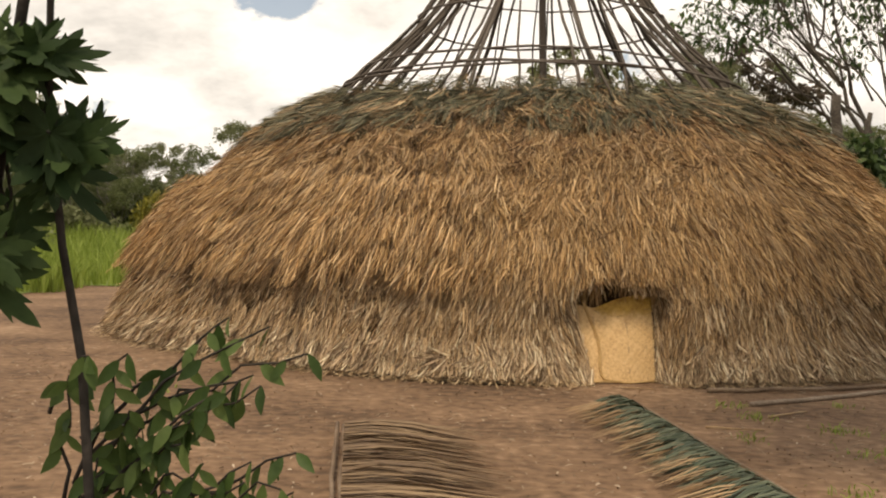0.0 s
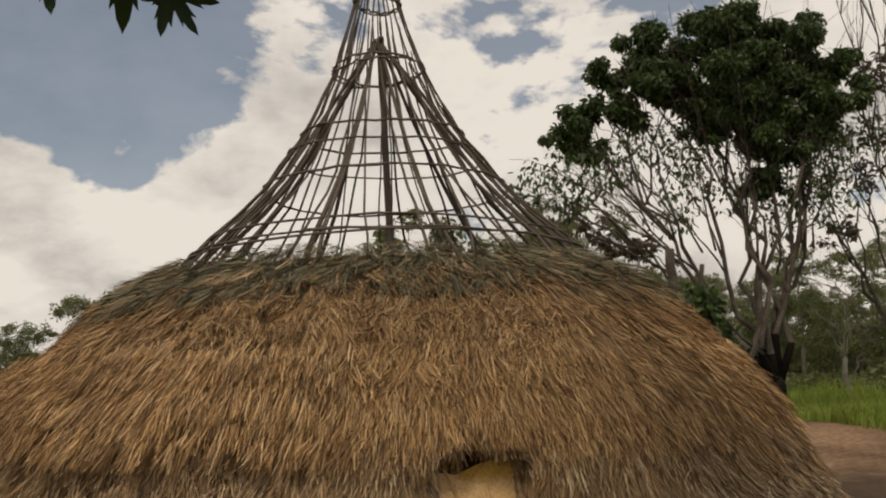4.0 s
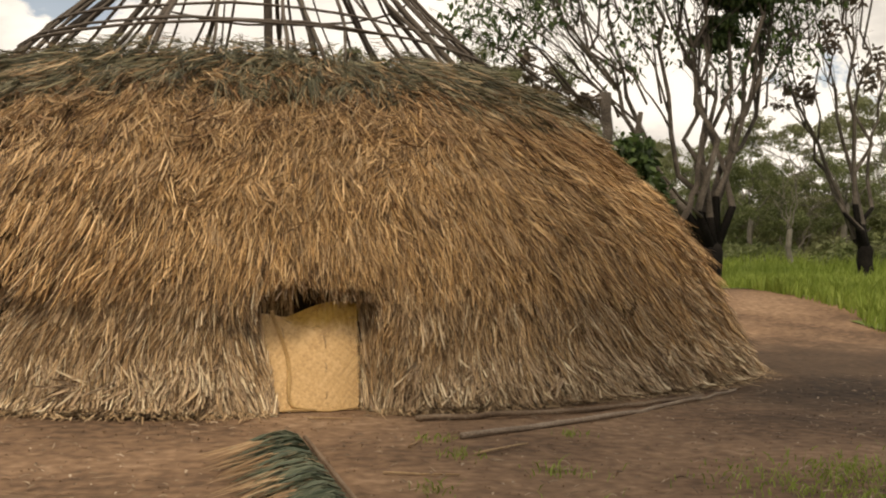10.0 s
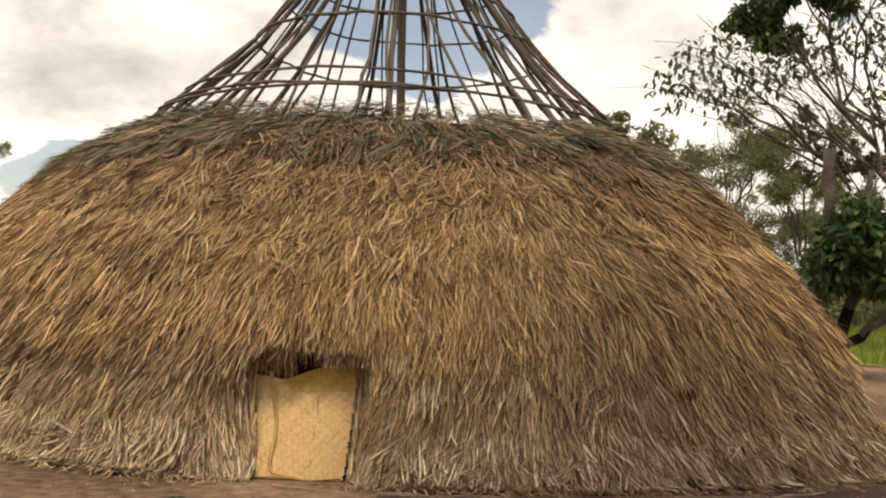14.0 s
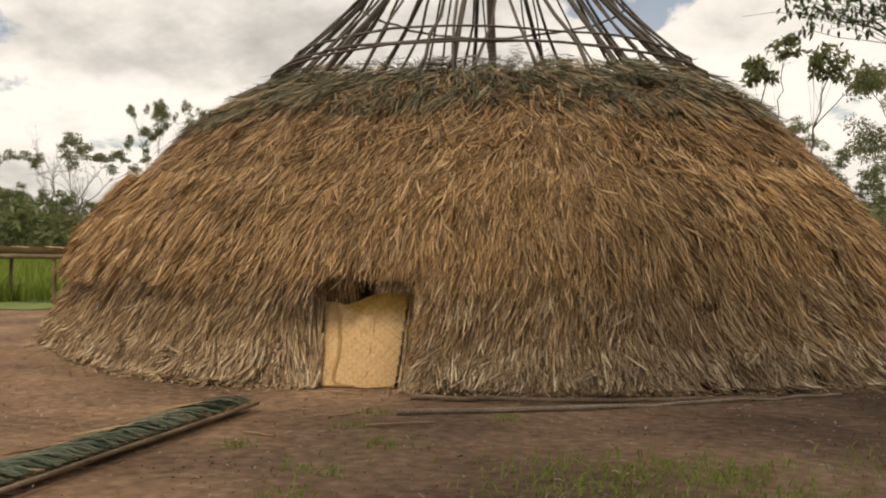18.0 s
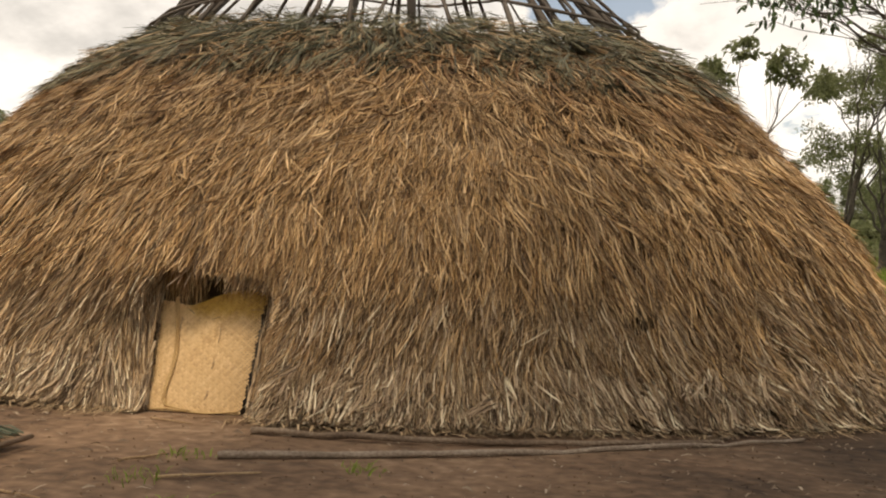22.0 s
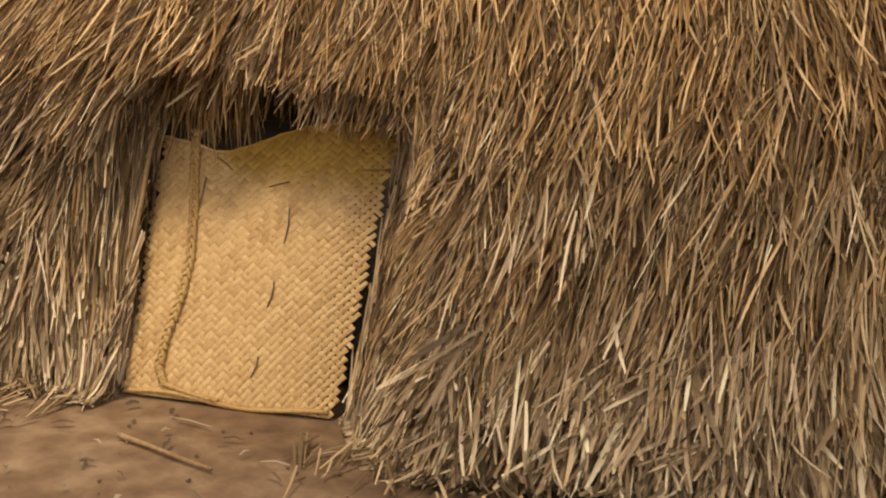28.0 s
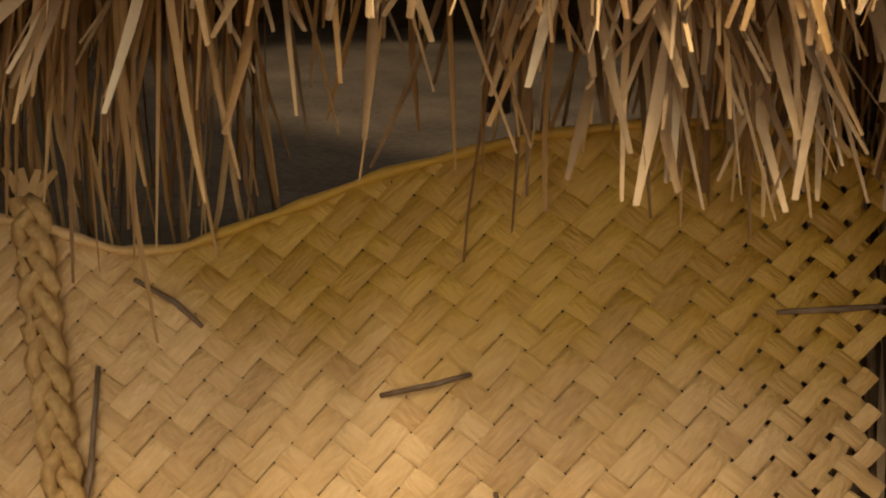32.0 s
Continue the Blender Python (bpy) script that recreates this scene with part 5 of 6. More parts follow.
def build_meadow():
    rng = np.random.default_rng(17)
    n = 420000
    r = 26 + 50 * rng.random(n) ** 1.5
    a = np.radians(rng.uniform(-78, 62, n))
    x, y = 2 + r * np.sin(a), 2 + r * np.cos(a)
    x2, y2 = rng.uniform(12.5, 22, 60000), rng.uniform(12.5, 30, 60000)
    x, y = np.r_[x, x2], np.r_[y, y2]
    keep = in_meadow(x, y)
    x, y = x[keep], y[keep]
    d = np.hypot(x - 2, y - 2)
    n = len(x)
    clump = 0.55 + 0.45 * np.sin(x * 0.9 + 2 * np.sin(y * 0.5)) * np.sin(y * 1.1 + 1.3 * np.sin(x * 0.4))
    keep = rng.random(n) < np.clip(0.45 + 0.4 * clump, 0.1, 1) * 0.42
    x, y, d, clump = x[keep], y[keep], d[keep], clump[keep]
    n = len(x)
    h = rng.uniform(0.18, 0.42, n) * (0.75 + 0.5 * clump) * (1 + 2.4 * np.clip((d - 30) / 28, 0, 1) + np.where(x < -8, 1.0, 0.0))
    lean = rng.normal(0, 0.22, (n, 2))
    p0 = np.stack([x, y, ground_height(x, y)], -1)
    p1 = p0 + np.stack([lean[:, 0] * h * 0.4, lean[:, 1] * h * 0.4, h * 0.6], -1)
    p2 = p0 + np.stack([lean[:, 0] * h * 1.2, lean[:, 1] * h * 1.2, h], -1)
    w = rng.uniform(0.016, 0.03, n)[:, None] * np.array([1, 0.8, 0.12])[None] * (1 + d / 40)[:, None]
    v, f = ribbons(np.stack([p0, p1, p2], 1), w, np.stack([rng.normal(0, 1, n), rng.normal(0, 0.5, n), np.zeros(n)], -1))
    tagged(new("meadow_grass", mesh_from("meadow_grass", v, f, "grass")), "fresh green knee-high meadow grass", "grass", kind="stuff")
    # the turf between the blades
    bm = bmesh.new()
    step = 1.0
    for yy in np.arange(12, 62, step):
        for xx in np.arange(-62, 62, step):
            if bool(in_meadow(np.array(xx + 0.5), np.array(yy + 0.5))):
                bm.faces.new([bm.verts.new((xx + q[0] * step, yy + q[1] * step, 0.022 + float(ground_height(xx + q[0] * step, yy + q[1] * step)))) for q in ((0, 0), (1, 0), (1, 1), (0, 1))])
    bmesh.ops.remove_doubles(bm, verts=bm.verts, dist=0.001)
    for q in ((-900, 62, 900, 900), (-900, 22, -62, 62), (62, 12.5, 900, 62)):
        bm.faces.new([bm.verts.new((a, b, 0.018 + float(ground_height(a, b)))) for a, b in ((q[0], q[1]), (q[2], q[1]), (q[2], q[3]), (q[0], q[3]))])
    me = bpy.data.meshes.new("turf")
    bm.to_mesh(me); bm.free()
    me.materials.append(M["meadow"])
    tagged(new("turf", me), "green turf of the meadow round the yard", "ground", kind="structure")


build_meadow()


def yard_weeds():
    """Low green tufts on the bare earth."""
    rng = np.random.default_rng(23)
    spots = [(4.6, 7.5, 0.8, 420), (5.4, 7.8, 0.6, 360), (5.0, 6.8, 0.8, 330), (5.9, 7.3, 0.6, 220), (3.0, 8.0, 0.25, 60), (2.9, 6.9, 0.3, 70), (2.4, 8.6, 0.2, 40), (3.1, 6.2, 0.3, 60), (2.2, 5.6, 0.25, 50), (3.5, 9.4, 0.15, 30),
             (7.6, 9.8, 0.5, 160), (8.3, 11.0, 0.6, 200), (6.6, 8.6, 0.6, 160), (9.2, 9.5, 0.8, 260), (7.2, 7.6, 0.7, 220), (2.3, 9.3, 0.18, 40), (2.0, 7.5, 0.2, 40), (4.0, 6.0, 0.3, 70), (-3.6, 9.5, 0.3, 50), (10.6, 11.8, 0.8, 260)]
    P, W, S = [], [], []
    for x, y, r, n in spots:
        q = rng.normal(0, r * 0.5, (n, 2)) + (x, y)
        h = rng.uniform(0.015, 0.07, n)
        ln = rng.normal(0, 0.5, (n, 2))
        p0 = np.c_[q, np.full(n, 0.0)]
        p1 = p0 + np.c_[ln * h[:, None] * 0.5, h * 0.7]
        p2 = p0 + np.c_[ln * h[:, None] * 1.3, h]
        P.append(np.stack([p0, p1, p2], 1)); W.append(rng.uniform(0.006, 0.013, n)[:, None] * np.array([1, 0.9, 0.2])[None]); S.append(rng.normal(0, 1, (n, 3)) * (1, 1, 0.1))
    tagged(new("yard_weeds", mesh_from("yard_weeds", *ribbons(np.vstack(P), np.vstack(W), np.vstack(S)), "grass")), "low green weeds on the bare earth", "grass", kind="stuff")
    # litter: bits of straw, bark and dead leaf
    n = 7500
    x, y = rng.uniform(-7, 12, n), rng.uniform(2.5, 13.5, n)
    ok = ((x - HX) / 6.9) ** 2 + ((y - HY) / 6.55) ** 2 > 1
    x, y = x[ok], y[ok]
    n = len(x)
    a = rng.uniform(0, 6.28, n)
    L = rng.uniform(0.015, 0.09, n) * np.where(rng.random(n) < 0.06, 2.6, 1)
    d = np.c_[np.cos(a), np.sin(a), rng.normal(0, 0.08, n)]
    z = np.full(n, 0.022)
    p = np.c_[x, y, z]
    pts = np.stack([p, p + d * L[:, None] * 0.5 + (0, 0, 0.008), p + d * L[:, None]], 1)
    pts[:, :, 2] = np.maximum(pts[:, :, 2], 0.016)
    w = (rng.uniform(0.005, 0.02, n) * np.where(L > 0.1, 0.5, 1))[:, None] * np.array([0.7, 1, 0.5])[None]
    tagged(new("litter", mesh_from("litter", *ribbons(pts, w, np.c_[-d[:, 1], d[:, 0], rng.normal(0, 0.3, n)], 0.3), "litter")), "scattered bits of straw, bark and dead leaf", "litter", kind="stuff")
    # clods and pebbles
    n = 3600
    x, y = rng.uniform(-7, 12, n), rng.uniform(2.5, 12.5, n)
    ok = ((x - HX) / 6.9) ** 2 + ((y - HY) / 6.55) ** 2 > 1
    x, y = x[ok], y[ok]
    n = len(x)
    r = rng.uniform(0.004, 0.011, n)
    octv = np.array([(1, 0, 0), (0, 1, 0), (-1, 0, 0), (0, -1, 0), (0, 0, 0.8), (0, 0, -0.8)])
    octf = np.array([(0, 1, 4, 4), (1, 2, 4, 4), (2, 3, 4, 4), (3, 0, 4, 4), (1, 0, 5, 5), (2, 1, 5, 5), (3, 2, 5, 5), (0, 3, 5, 5)])[:, :3]
    v = (octv[None] * r[:, None, None] * rng.uniform(0.7, 1.3, (n, 6, 1))) + np.c_[x, y, np.full(n, 0.012)][:, None]
    f = octf[None] + (np.arange(n) * 6)[:, None, None]
    tagged(new("clods", mesh_from("clods", v.reshape(-1, 3), f.reshape(-1, 3), "soil")), "small clods and pebbles on the yard", "clods", kind="stuff")


yard_weeds()


# ---- palm frond thatching panels on the ground ----
def frond_panel(label, a, b, side, n, length, green, seed, back=0.5):
    """A spine of two sticks from a to b with leaflets to one side."""
    rng = np.random.default_rng(seed)
    a, b = np.array(a, float), np.array(b, float)
    ob = thing("palm_panel", label, "palm thatch", at=(a[0], a[1], 0))
    along = (b - a) / np.linalg.norm(b - a)
    out = np.array((*side, 0.0)); out /= np.linalg.norm(out)
    for q, (off, rad) in enumerate(((0.0, 0.02), (-0.055, 0.017))):
        p = wobble(a + out * off + (0, 0, 0.05), b + out * off + (0, 0, 0.05), 9, 0.008, rng)
        p[:, 2] = 0.055 + 0.02 * q
        part("spine_stick", mesh_from("spine_stick", *tube(p, np.linspace(rad, rad * 0.85, 9), 8), "pole_pale" if green and not q else "pole", True), ob, "pale split palm rib" if green and not q else "brown split palm rib")
    for q, (mt, share, l0, l1, lift) in enumerate((("palm_dry" if green else "palm_brown", 0.40 if green else 1.0, length[0] * (1.0 if not green else 1.15), length[1] * (1.0 if not green else 1.3), 0.02), ("palm_green", 0.6 if green else 0.0, length[0], length[1], 0.03))):
        m = int(n * share)
        if not m:
            continue
        t = rng.random(m)
        root = a + (b - a) * t[:, None]
        L = rng.uniform(l0, l1, m)
        ang = rng.normal(0, 0.10, m)
        d = out[None] * np.cos(ang)[:, None] + along[None] * (np.sin(ang) + back)[:, None]
        d /= np.linalg.norm(d, axis=1, keepdims=True)
        k = np.linspace(0, 1, 5)
        z = 0.05 + lift + rng.uniform(0, 0.05, m)[:, None] * np.sin(np.pi * np.clip(k * 1.05, 0, 1))[None] + (0.02 if q else 0.0) * np.sin(np.pi * k ** 0.75)[None]
        z = z * (1 - k[None] ** 2) + 0.02 * k[None] + rng.uniform(0, 0.03, (m, 1))
        bend = rng.normal(0, 0.05, m)[:, None, None] * (k ** 2)[None, :, None] * along[None, None]
        pts = root[:, None] + d[:, None] * (L[:, None] * k[None])[:, :, None] + bend
        pts[:, :, 2] = np.maximum(z, 0.02)
        w = rng.uniform(0.012, 0.024, m)[:, None] * np.interp(k, [0, 0.2, 0.7, 1], [0.6, 1, 0.8, 0.15])[None]
        sd = np.cross(d, (0, 0, 1.0)) + rng.normal(0, 0.35, (m, 3))
        tagged(part("foliage", mesh_from("foliage", *ribbons(pts, w, sd, 0.3), mt), ob, "dark green fresh leaflets" if q else "dry brown leaflets"), kind="stuff")


frond_panel("dry brown palm-frond panel lying flat on the earth", (-1.45, 7.45, 0), (-1.15, 4.3, 0), (1.0, 0.05), 420, (0.7, 1.25), False, 5, 0.12)
frond_panel("half-green palm-frond panel with a pale rib lying on the earth", (1.22, 9.05, 0), (1.66, 4.6, 0), (-1.0, -0.1), 1000, (0.36, 0.66), True, 6, 0.45)
for q, (p0, p1) in enumerate((((1.75, 8.0, 0.02), (2.25, 7.9, 0.02)), ((2.5, 8.6, 0.02), (3.0, 9.0, 0.02)), ((1.35, 10.35, 0.02), (1.75, 10.28, 0.02)), ((2.05, 8.9, 0.02), (2.2, 9.25, 0.02)))):
    s = thing("stick", "thin dry stick on the earth", "stick", "loose sticks", at=p0)
    part("stem", mesh_from("stem", *tube(wobble(p0, p1, 5, 0.004), np.linspace(0.010, 0.006, 5), 6), "pole_pale", True), s)


# ---- second hut and the drying rack to the left ----
def old_hut():
    cx, cy = -29.6, 24.9
    ob = thing("old_hut", "old round hut with a brown conical thatch and reed wall", "hut", at=(cx, cy, 0))
    rng = np.random.default_rng(77)
    prof = [(4.4, 2.9), (4.32, 3.02), (3.3, 4.05), (2.2, 5.05), (1.25, 6.05), (0.74, 6.85), (0.55, 7.1), (0.38, 7.8), (0.18, 8.6), (0.04, 9.4)]
    n = 40
    v, f = [], []
    for i, (r, z) in enumerate(prof):
        for j in range(n):
            a = 2 * math.pi * j / n
            v.append((cx + r * math.cos(a), cy + r * math.sin(a), z))
    for i in range(len(prof) - 1):
        for j in range(n):
            f.append((i * n + j, i * n + (j + 1) % n, (i + 1) * n + (j + 1) % n, (i + 1) * n + j))
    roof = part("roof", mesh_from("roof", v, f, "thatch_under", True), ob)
    rz, rr = np.array([p[1] for p in prof]), np.array([p[0] for p in prof])
    m = 26000
    z = 2.96 + (9.35 - 2.96) * rng.random(m) ** 1.9
    a = rng.uniform(0, 6.283, m)
    L = rng.uniform(0.22, 0.5, m) * np.where(z > 7.0, 0.6, 1.0)
    k = np.linspace(0, 1, 3)
    zz = z[:, None] - L[:, None] * k[None] * 0.72
    lift = 0.03 + rng.uniform(0.0, 0.045, m)[:, None] * (0.3 + k[None]) + np.where((z % 1.1) < 0.2, 0.05, 0.0)[:, None]
    rad = np.interp(zz, rz, rr) + lift
    aa = a[:, None] + rng.normal(0, 0.06, m)[:, None] * k[None] * 2 / np.maximum(rad, 0.6)
    p = np.stack([cx + rad * np.cos(aa), cy + rad * np.sin(aa), zz], -1)
    w = rng.uniform(0.014, 0.03, m)[:, None] * np.array([1, 1, 0.5])[None]
    tagged(part("roof_straw", mesh_from("roof_straw", *ribbons(p, w, np.stack([-np.sin(a), np.cos(a), rng.normal(0, 0.2, m)], -1)), "old_thatch"), ob), kind="stuff")
    m = 420
    a = np.linspace(0, 6.283, m) + rng.normal(0, 0.01, m)
    p0 = np.stack([cx + 4.1 * np.cos(a), cy + 4.1 * np.sin(a), np.zeros(m)], -1)
    p1 = p0 + np.stack([np.zeros(m), np.zeros(m), np.full(m, 3.1)], -1) + rng.normal(0, 0.02, (m, 3))
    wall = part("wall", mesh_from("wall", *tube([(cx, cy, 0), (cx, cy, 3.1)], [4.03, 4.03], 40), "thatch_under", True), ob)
    tagged(part("wall_reeds", mesh_from("wall_reeds", *ribbons(np.stack([p0, (p0 + p1) / 2, p1], 1), np.full((m, 3), 0.07), np.stack([-np.sin(a), np.cos(a), 0 * a], -1), 0.5), "old_thatch"), ob, "upright grey-brown reeds"), kind="stuff")
    part("spire_twig", mesh_from("spire_twig", *tube([(cx, cy, 9.2), (cx + 0.03, cy, 9.8), (cx - 0.05, cy, 10.3)], [0.03, 0.02, 0.01], 5), "stick"), ob)


old_hut()


def drying_rack():
    y0 = 22.4
    ob = thing("drying_rack", "low wooden rack of poles with bark sheets laid on it", "rack", at=(-14, y0, 0))
    rng = np.random.default_rng(31)
    for x in (-12.0, -14.0, -15.9, -18.7, -22.4, -25.8):
        for dy in (-0.35, 0.35):
            part("leg", mesh_from("leg", *tube(wobble((x, y0 + dy, -0.1), (x + rng.normal(0, 0.03), y0 + dy, 1.18), 5, 0.01, rng), np.linspace(0.055, 0.045, 5), 7), "pole", True), ob)
    for dy in (-0.38, -0.2, 0.0, 0.2, 0.38):
        part("rail", mesh_from("rail", *tube(wobble((-27.5, y0 + dy, 1.22), (-11.2, y0 + dy, 1.22), 16, 0.02, rng), np.full(16, 0.055), 7), "pole", True), ob)
    for q in range(9):
        x = -26.0 + q * 1.65 + rng.uniform(-0.2, 0.2)
        L, wd = rng.uniform(1.1, 1.9), rng.uniform(0.25, 0.4)
        u = np.linspace(-1, 1, 7)
        v = np.array([(x + s * L, y0 + d * wd + 0.05, 1.27 + 0.16 * (abs(d) ** 2) + 0.03 * math.sin(s * 3 + q) + th) for th in (0.0, 0.02) for s in (0, 0.33, 0.66, 1) for d in u])
        f = []
        for th in (0, 1):
            for i in range(3):
                for j in range(6):
                    b = th * 28 + i * 7 + j
                    f.append((b, b + 1, b + 8, b + 7) if th else (b + 7, b + 8, b + 1, b))
        part("bark_sheet", mesh_from("bark_sheet", v, f, "plank", True), ob, "curled pale sheet of bark")


drying_rack()
bush_l = thing("bush", "dark leafy bush beside the drying rack", "bush", at=(-22.8, 24.6, 0))
part("foliage", mesh_from("foliage", *leaf_cloud([(-22.8, 24.6, 0.7), (-22.3, 24.4, 1.4), (-23.6, 24.8, 1.2), (-22.2, 24.7, 1.9), (-23.1, 24.5, 2.0), (-23.9, 24.6, 0.5)], [0.8, 0.7, 0.7, 0.6, 0.5, 0.7], 2600, 0.26, np.random.default_rng(3), 0.9, 0.2), "leaf_dark"), bush_l)
bush_r = thing("bush", "low dark weed clump at the edge of the shaded yard", "bush", at=(8.4, 11.0, 0))
part("foliage", mesh_from("foliage", *leaf_cloud([(8.4, 11.0, 0.12), (8.8, 11.2, 0.28), (8.6, 10.8, 0.14), (9.2, 11.3, 0.4), (9.0, 11.0, 0.25), (9.5, 11.5, 0.3)], [0.22, 0.25, 0.2, 0.3, 0.26, 0.28], 900, 0.09, np.random.default_rng(5), 0.9, 0.0), "leaf_dark"), bush_r)


# ---- foliage close to the start of the walk ----
LOBED_LOW = [(-1.09, 1.32, 2.67), (-1.02, 1.36, 2.61), (-0.96, 1.39, 2.56), (-1.07, 1.36, 2.57), (-0.92, 1.41, 2.53), (-1.02, 1.4, 2.5), (-1.1, 1.38, 2.49), (-1.15, 1.32, 2.61)]
LOBED_TOP = [(-1.07, 1.24, 2.85), (-0.97, 1.27, 2.84), (-0.87, 1.27, 2.88), (-0.78, 1.3, 2.83), (-0.69, 1.29, 2.87), (-0.73, 1.27, 2.92), (-0.91, 1.24, 2.92), (-1.04, 1.2, 2.92), (-0.64, 1.3, 2.87)]
LOBED_SIDE = [(-1.72, 1.21, 2.08), (-1.65, 1.24, 2.03), (-1.6, 1.25, 2.08), (-1.68, 1.25, 1.91), (-1.59, 1.28, 1.88), (-1.54, 1.3, 1.89), (-1.56, 1.3, 1.8), (-1.73, 1.24, 1.73), (-1.68, 1.26, 1.65), (-1.7, 1.25, 1.57), (-1.76, 1.22, 1.89)]
STEM_PTS = [(-1.64, 1.19, 2.47), (-1.65, 1.26, 2.2), (-1.67, 1.31, 1.91), (-1.64, 1.33, 1.6), (-1.59, 1.33, 1.34), (-1.55, 1.28, 1.03), (-1.47, 1.12, 0.56)]
SPRIGS = [(-1.62, 1.38, 1.44), (-1.55, 1.4, 1.44), (-1.71, 1.34, 1.4), (-1.48, 1.4, 1.27), (-1.38, 1.43, 1.3), (-1.28, 1.46, 1.32), (-1.34, 1.41, 1.15), (-1.24, 1.43, 1.13), (-1.15, 1.43, 1.06), (-1.44, 1.4, 1.21), (-1.66, 1.33, 1.21), (-1.61, 1.33, 1.12), (-1.69, 1.29, 1.06), (-1.2, 1.41, 1.01), (-1.53, 1.34, 1.04), (-1.39, 1.39, 1.12)]
SPRIGS += [(-1.37, 1.45, 1.28), (-1.25, 1.45, 1.34), (-1.23, 1.45, 1.23), (-1.34, 1.45, 1.17), (-1.27, 1.45, 1.11), (-1.17, 1.45, 1.11), (-1.21, 1.45, 1.04), (-1.29, 1.45, 1.02), (-1.15, 1.45, 1.03), (-1.41, 1.45, 1.23), (-1.48, 1.45, 1.31), (-1.57, 1.45, 1.29), (-1.54, 1.45, 1.19), (-1.65, 1.45, 1.11), (-1.73, 1.45, 1.19), (-1.74, 1.45, 1.36), (-1.36, 1.45, 1.06), (-1.6, 1.45, 1.01)]
SPRIGS += [(-1.29, 1.5, 1.41), (-1.2, 1.5, 1.43), (-1.14, 1.5, 1.43), (-1.25, 1.5, 1.34), (-1.15, 1.5, 1.34), (-1.32, 1.5, 1.47)]


def lobed_leaf(size, seed):
    """A papaya-like leaf with pointed lobes, hanging from its stalk; slightly cupped."""
    rng = np.random.default_rng(seed)
    bm = bmesh.new()
    rim = []
    lobes = 7
    for i in range(lobes):
        a = radians(-150 + 300 * i / (lobes - 1))
        ln = size * (1.0 - 0.32 * abs(i - 3) / 3) * rng.uniform(0.9, 1.08)
        for da, k in ((-0.42, 0.40), (-0.33, 0.55), (-0.27, 0.76), (-0.20, 0.66), (-0.12, 0.84), (0.0, 1.0), (0.11, 0.82), (0.19, 0.64), (0.28, 0.74), (0.34, 0.55)):
            rim.append((a + da, ln * k))
    hub = bm.verts.new((0, 0, 0))
    inner = [bm.verts.new((0.28 * r * math.sin(a), 0.02 * size * math.cos(3 * a), -0.28 * r * math.cos(a))) for a, r in rim]
    outer = [bm.verts.new((r * math.sin(a), -0.30 * r * r / size + 0.03 * size * math.sin(5 * a), -r * math.cos(a))) for a, r in rim]
    for i in range(len(rim) - 1):
        bm.faces.new((hub, inner[i], inner[i + 1]))
        bm.faces.new((inner[i], outer[i], outer[i + 1], inner[i + 1]))
    for f in bm.faces:
        f.smooth = True
    me = bpy.data.meshes.new("leaf")
    bm.to_mesh(me); bm.free()
    me.materials.append(M["shrub_leaf"])
    return me


def small_leaf(size, seed):
    rng = np.random.default_rng(seed)
    t = np.linspace(0, 1, 6)
    pts = np.stack([0 * t, -0.10 * size * np.sin(t * 2.6), -size * t], -1)
    w = size * 0.40 * np.array([0.12, 0.7, 1.0, 0.9, 0.55, 0.05])
    return mesh_from("leaf", *ribbons(pts[None], w[None], np.array([[1.0, 0.0, 0.0]]), 0.25), "sprig_leaf")


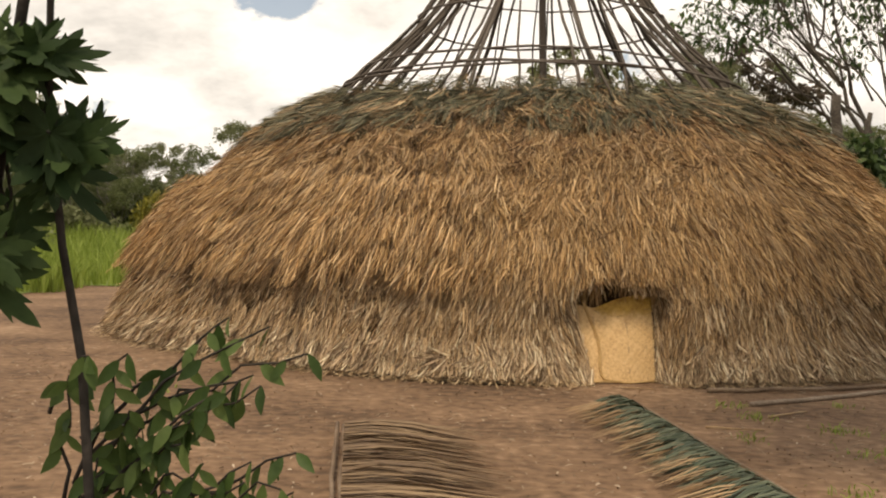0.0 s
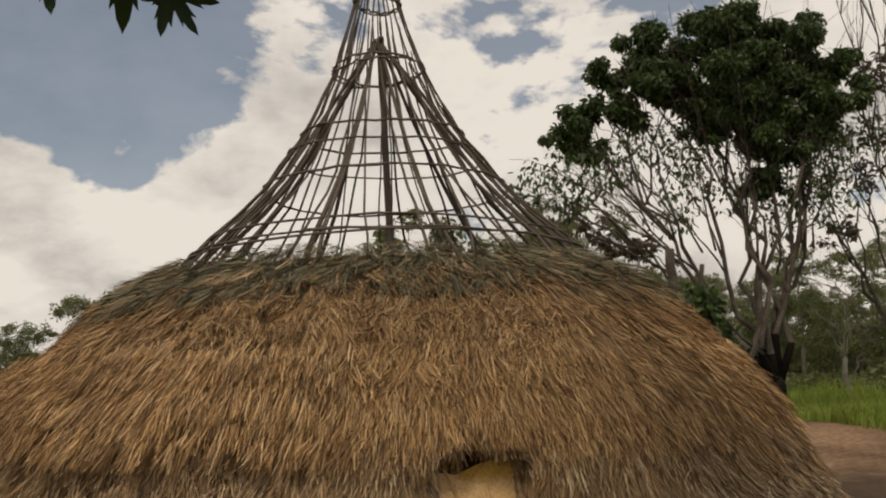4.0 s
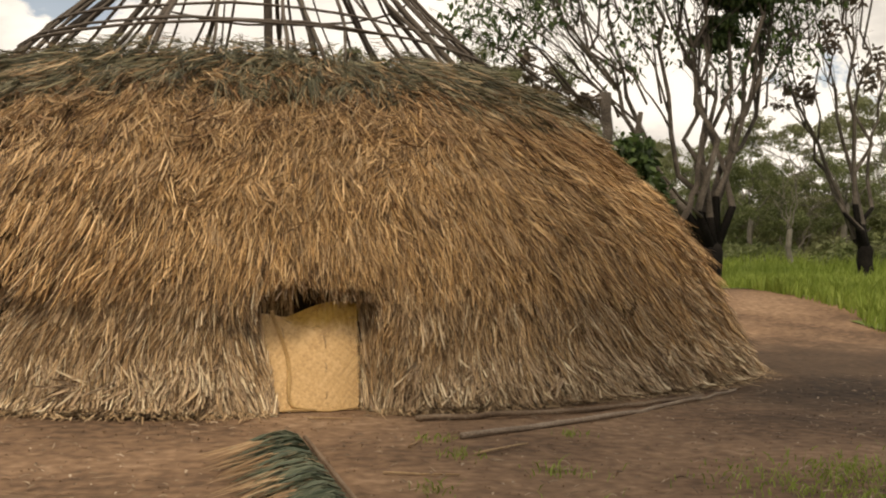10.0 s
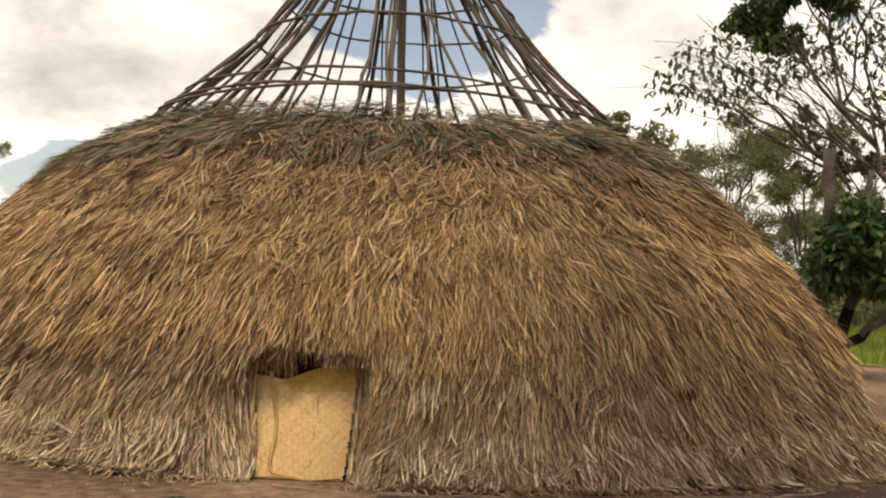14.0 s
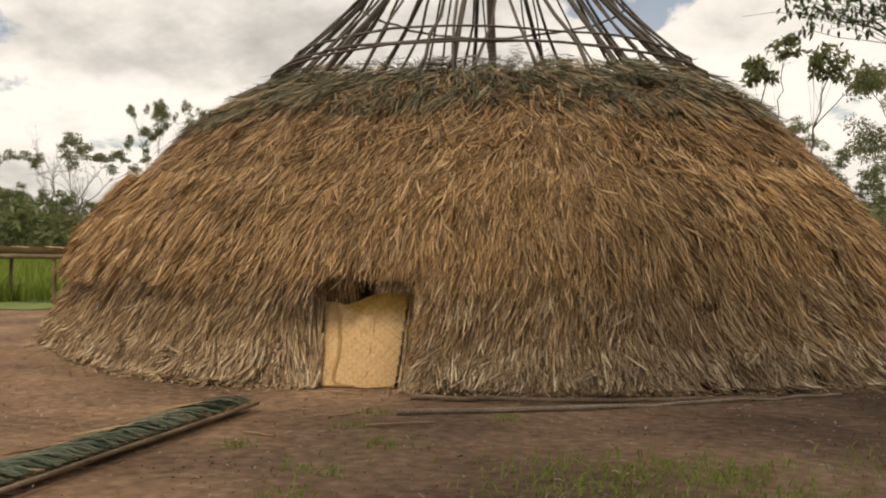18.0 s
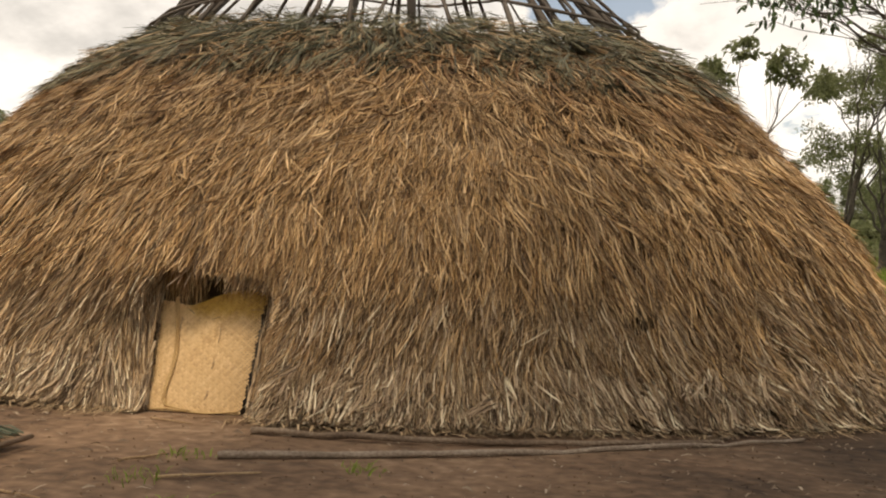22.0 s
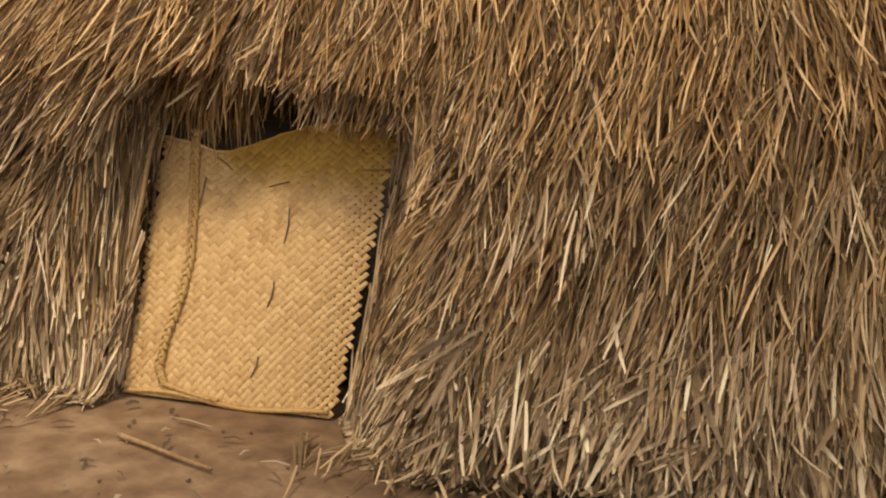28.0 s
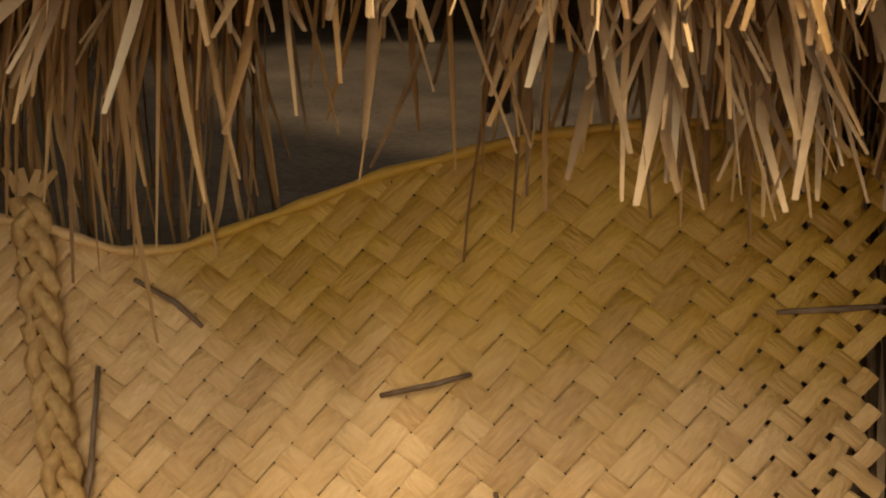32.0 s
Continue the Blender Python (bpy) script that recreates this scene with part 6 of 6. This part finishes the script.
def build_foreground():
    rng = np.random.default_rng(19)
    tree_ob = thing("papaya_tree", "young tree with large dark lobed leaves beside the path", "tree", at=(-1.75, 0.99, 0))
    kinds = [lobed_leaf(s, i) for i, s in enumerate((0.135, 0.16, 0.12, 0.15))]
    for group, hub, shift in ((LOBED_LOW, (-1.45, 0.97, 2.90), (0.04, -0.38, 0.26)), (LOBED_TOP, (-1.3, 0.85, 3.30), (0.0, -0.38, 0.24)), (LOBED_SIDE, (-1.62, 0.99, 2.0), (0.08, -0.31, 0.02))):
        for q, p in enumerate(group * (3 if group is LOBED_SIDE else 2)):
            p = Vector(p) + Vector(shift) + (Vector(tuple(rng.normal(0, 0.045, 3))) if q >= len(group) else Vector((0, 0, 0)))
            ob = part("leaf", kinds[q % 4], tree_ob)
            ob.location = p - tree_ob.location
            ob.rotation_euler = (rng.normal(-0.15, 0.4), rng.normal(0, 0.45), rng.normal(0.2, 0.5))
            part("stalk", mesh_from("stalk", *tube(wobble(hub, tuple(p), 5, 0.01, rng), np.linspace(0.007, 0.004, 5), 5), "bark_dark", True), tree_ob)
    trunk = [(-1.75, 0.99, -0.1), (-1.73, 0.99, 0.8), (-1.64, 0.99, 1.6), (-1.55, 0.97, 2.2), (-1.42, 0.95, 2.8), (-1.3, 0.85, 3.35)]
    part("trunk", mesh_from("trunk", *tube(trunk, [0.018, 0.017, 0.015, 0.013, 0.010, 0.007], 8), "bark_dark", True), tree_ob)
    shrub = thing("shrub", "shrub with arching stems and small glossy green leaves", "shrub", at=(-1.5, 1.25, 0))
    leaves = [small_leaf(s, i) for i, s in enumerate((0.075, 0.09, 0.065, 0.082))]
    for q, p in enumerate(SPRIGS):
        if q % 4 == 2:
            continue
        p = np.array(p) + (0.16, -0.31, -0.02)
        root = np.array((-1.48 + rng.normal(0, 0.05), 1.19 + rng.normal(0, 0.05), max(0.5, p[2] - rng.uniform(0.15, 0.35))))
        tip = p + np.array((rng.uniform(0.02, 0.09), rng.normal(0, 0.05), rng.uniform(-0.02, 0.07)))
        path = branch_path(root, tip, rng, 0.10, 9)
        part("stem", mesh_from("stem", *tube(path, np.linspace(0.006, 0.0025, 9), 5), "bark_dark", True), shrub)
        n = 8
        for i in range(n):
            t = 0.35 + 0.65 * i / (n - 1)
            a = path[min(8, int(t * 8))]
            b = path[min(8, int(t * 8) + 1)]
            at = a + (b - a) * (t * 8 % 1)
            ob = part("leaf", leaves[(q + i) % 4], shrub)
            ob.location = Vector(tuple(at)) - shrub.location
            side = 1 if i % 2 else -1
            ob.rotation_euler = (rng.normal(-0.2, 0.3), side * rng.uniform(-1.0, -0.3) + rng.normal(0, 0.2), rng.normal(0, 0.6))
    stem = np.array(STEM_PTS) + (0.17, -0.31, 0.05)
    stem[-1, 2] = 0.0
    part("main_stem", mesh_from("main_stem", *tube(stem, np.linspace(0.008, 0.014, len(stem)), 6), "bark_dark", True), shrub)


build_foreground()
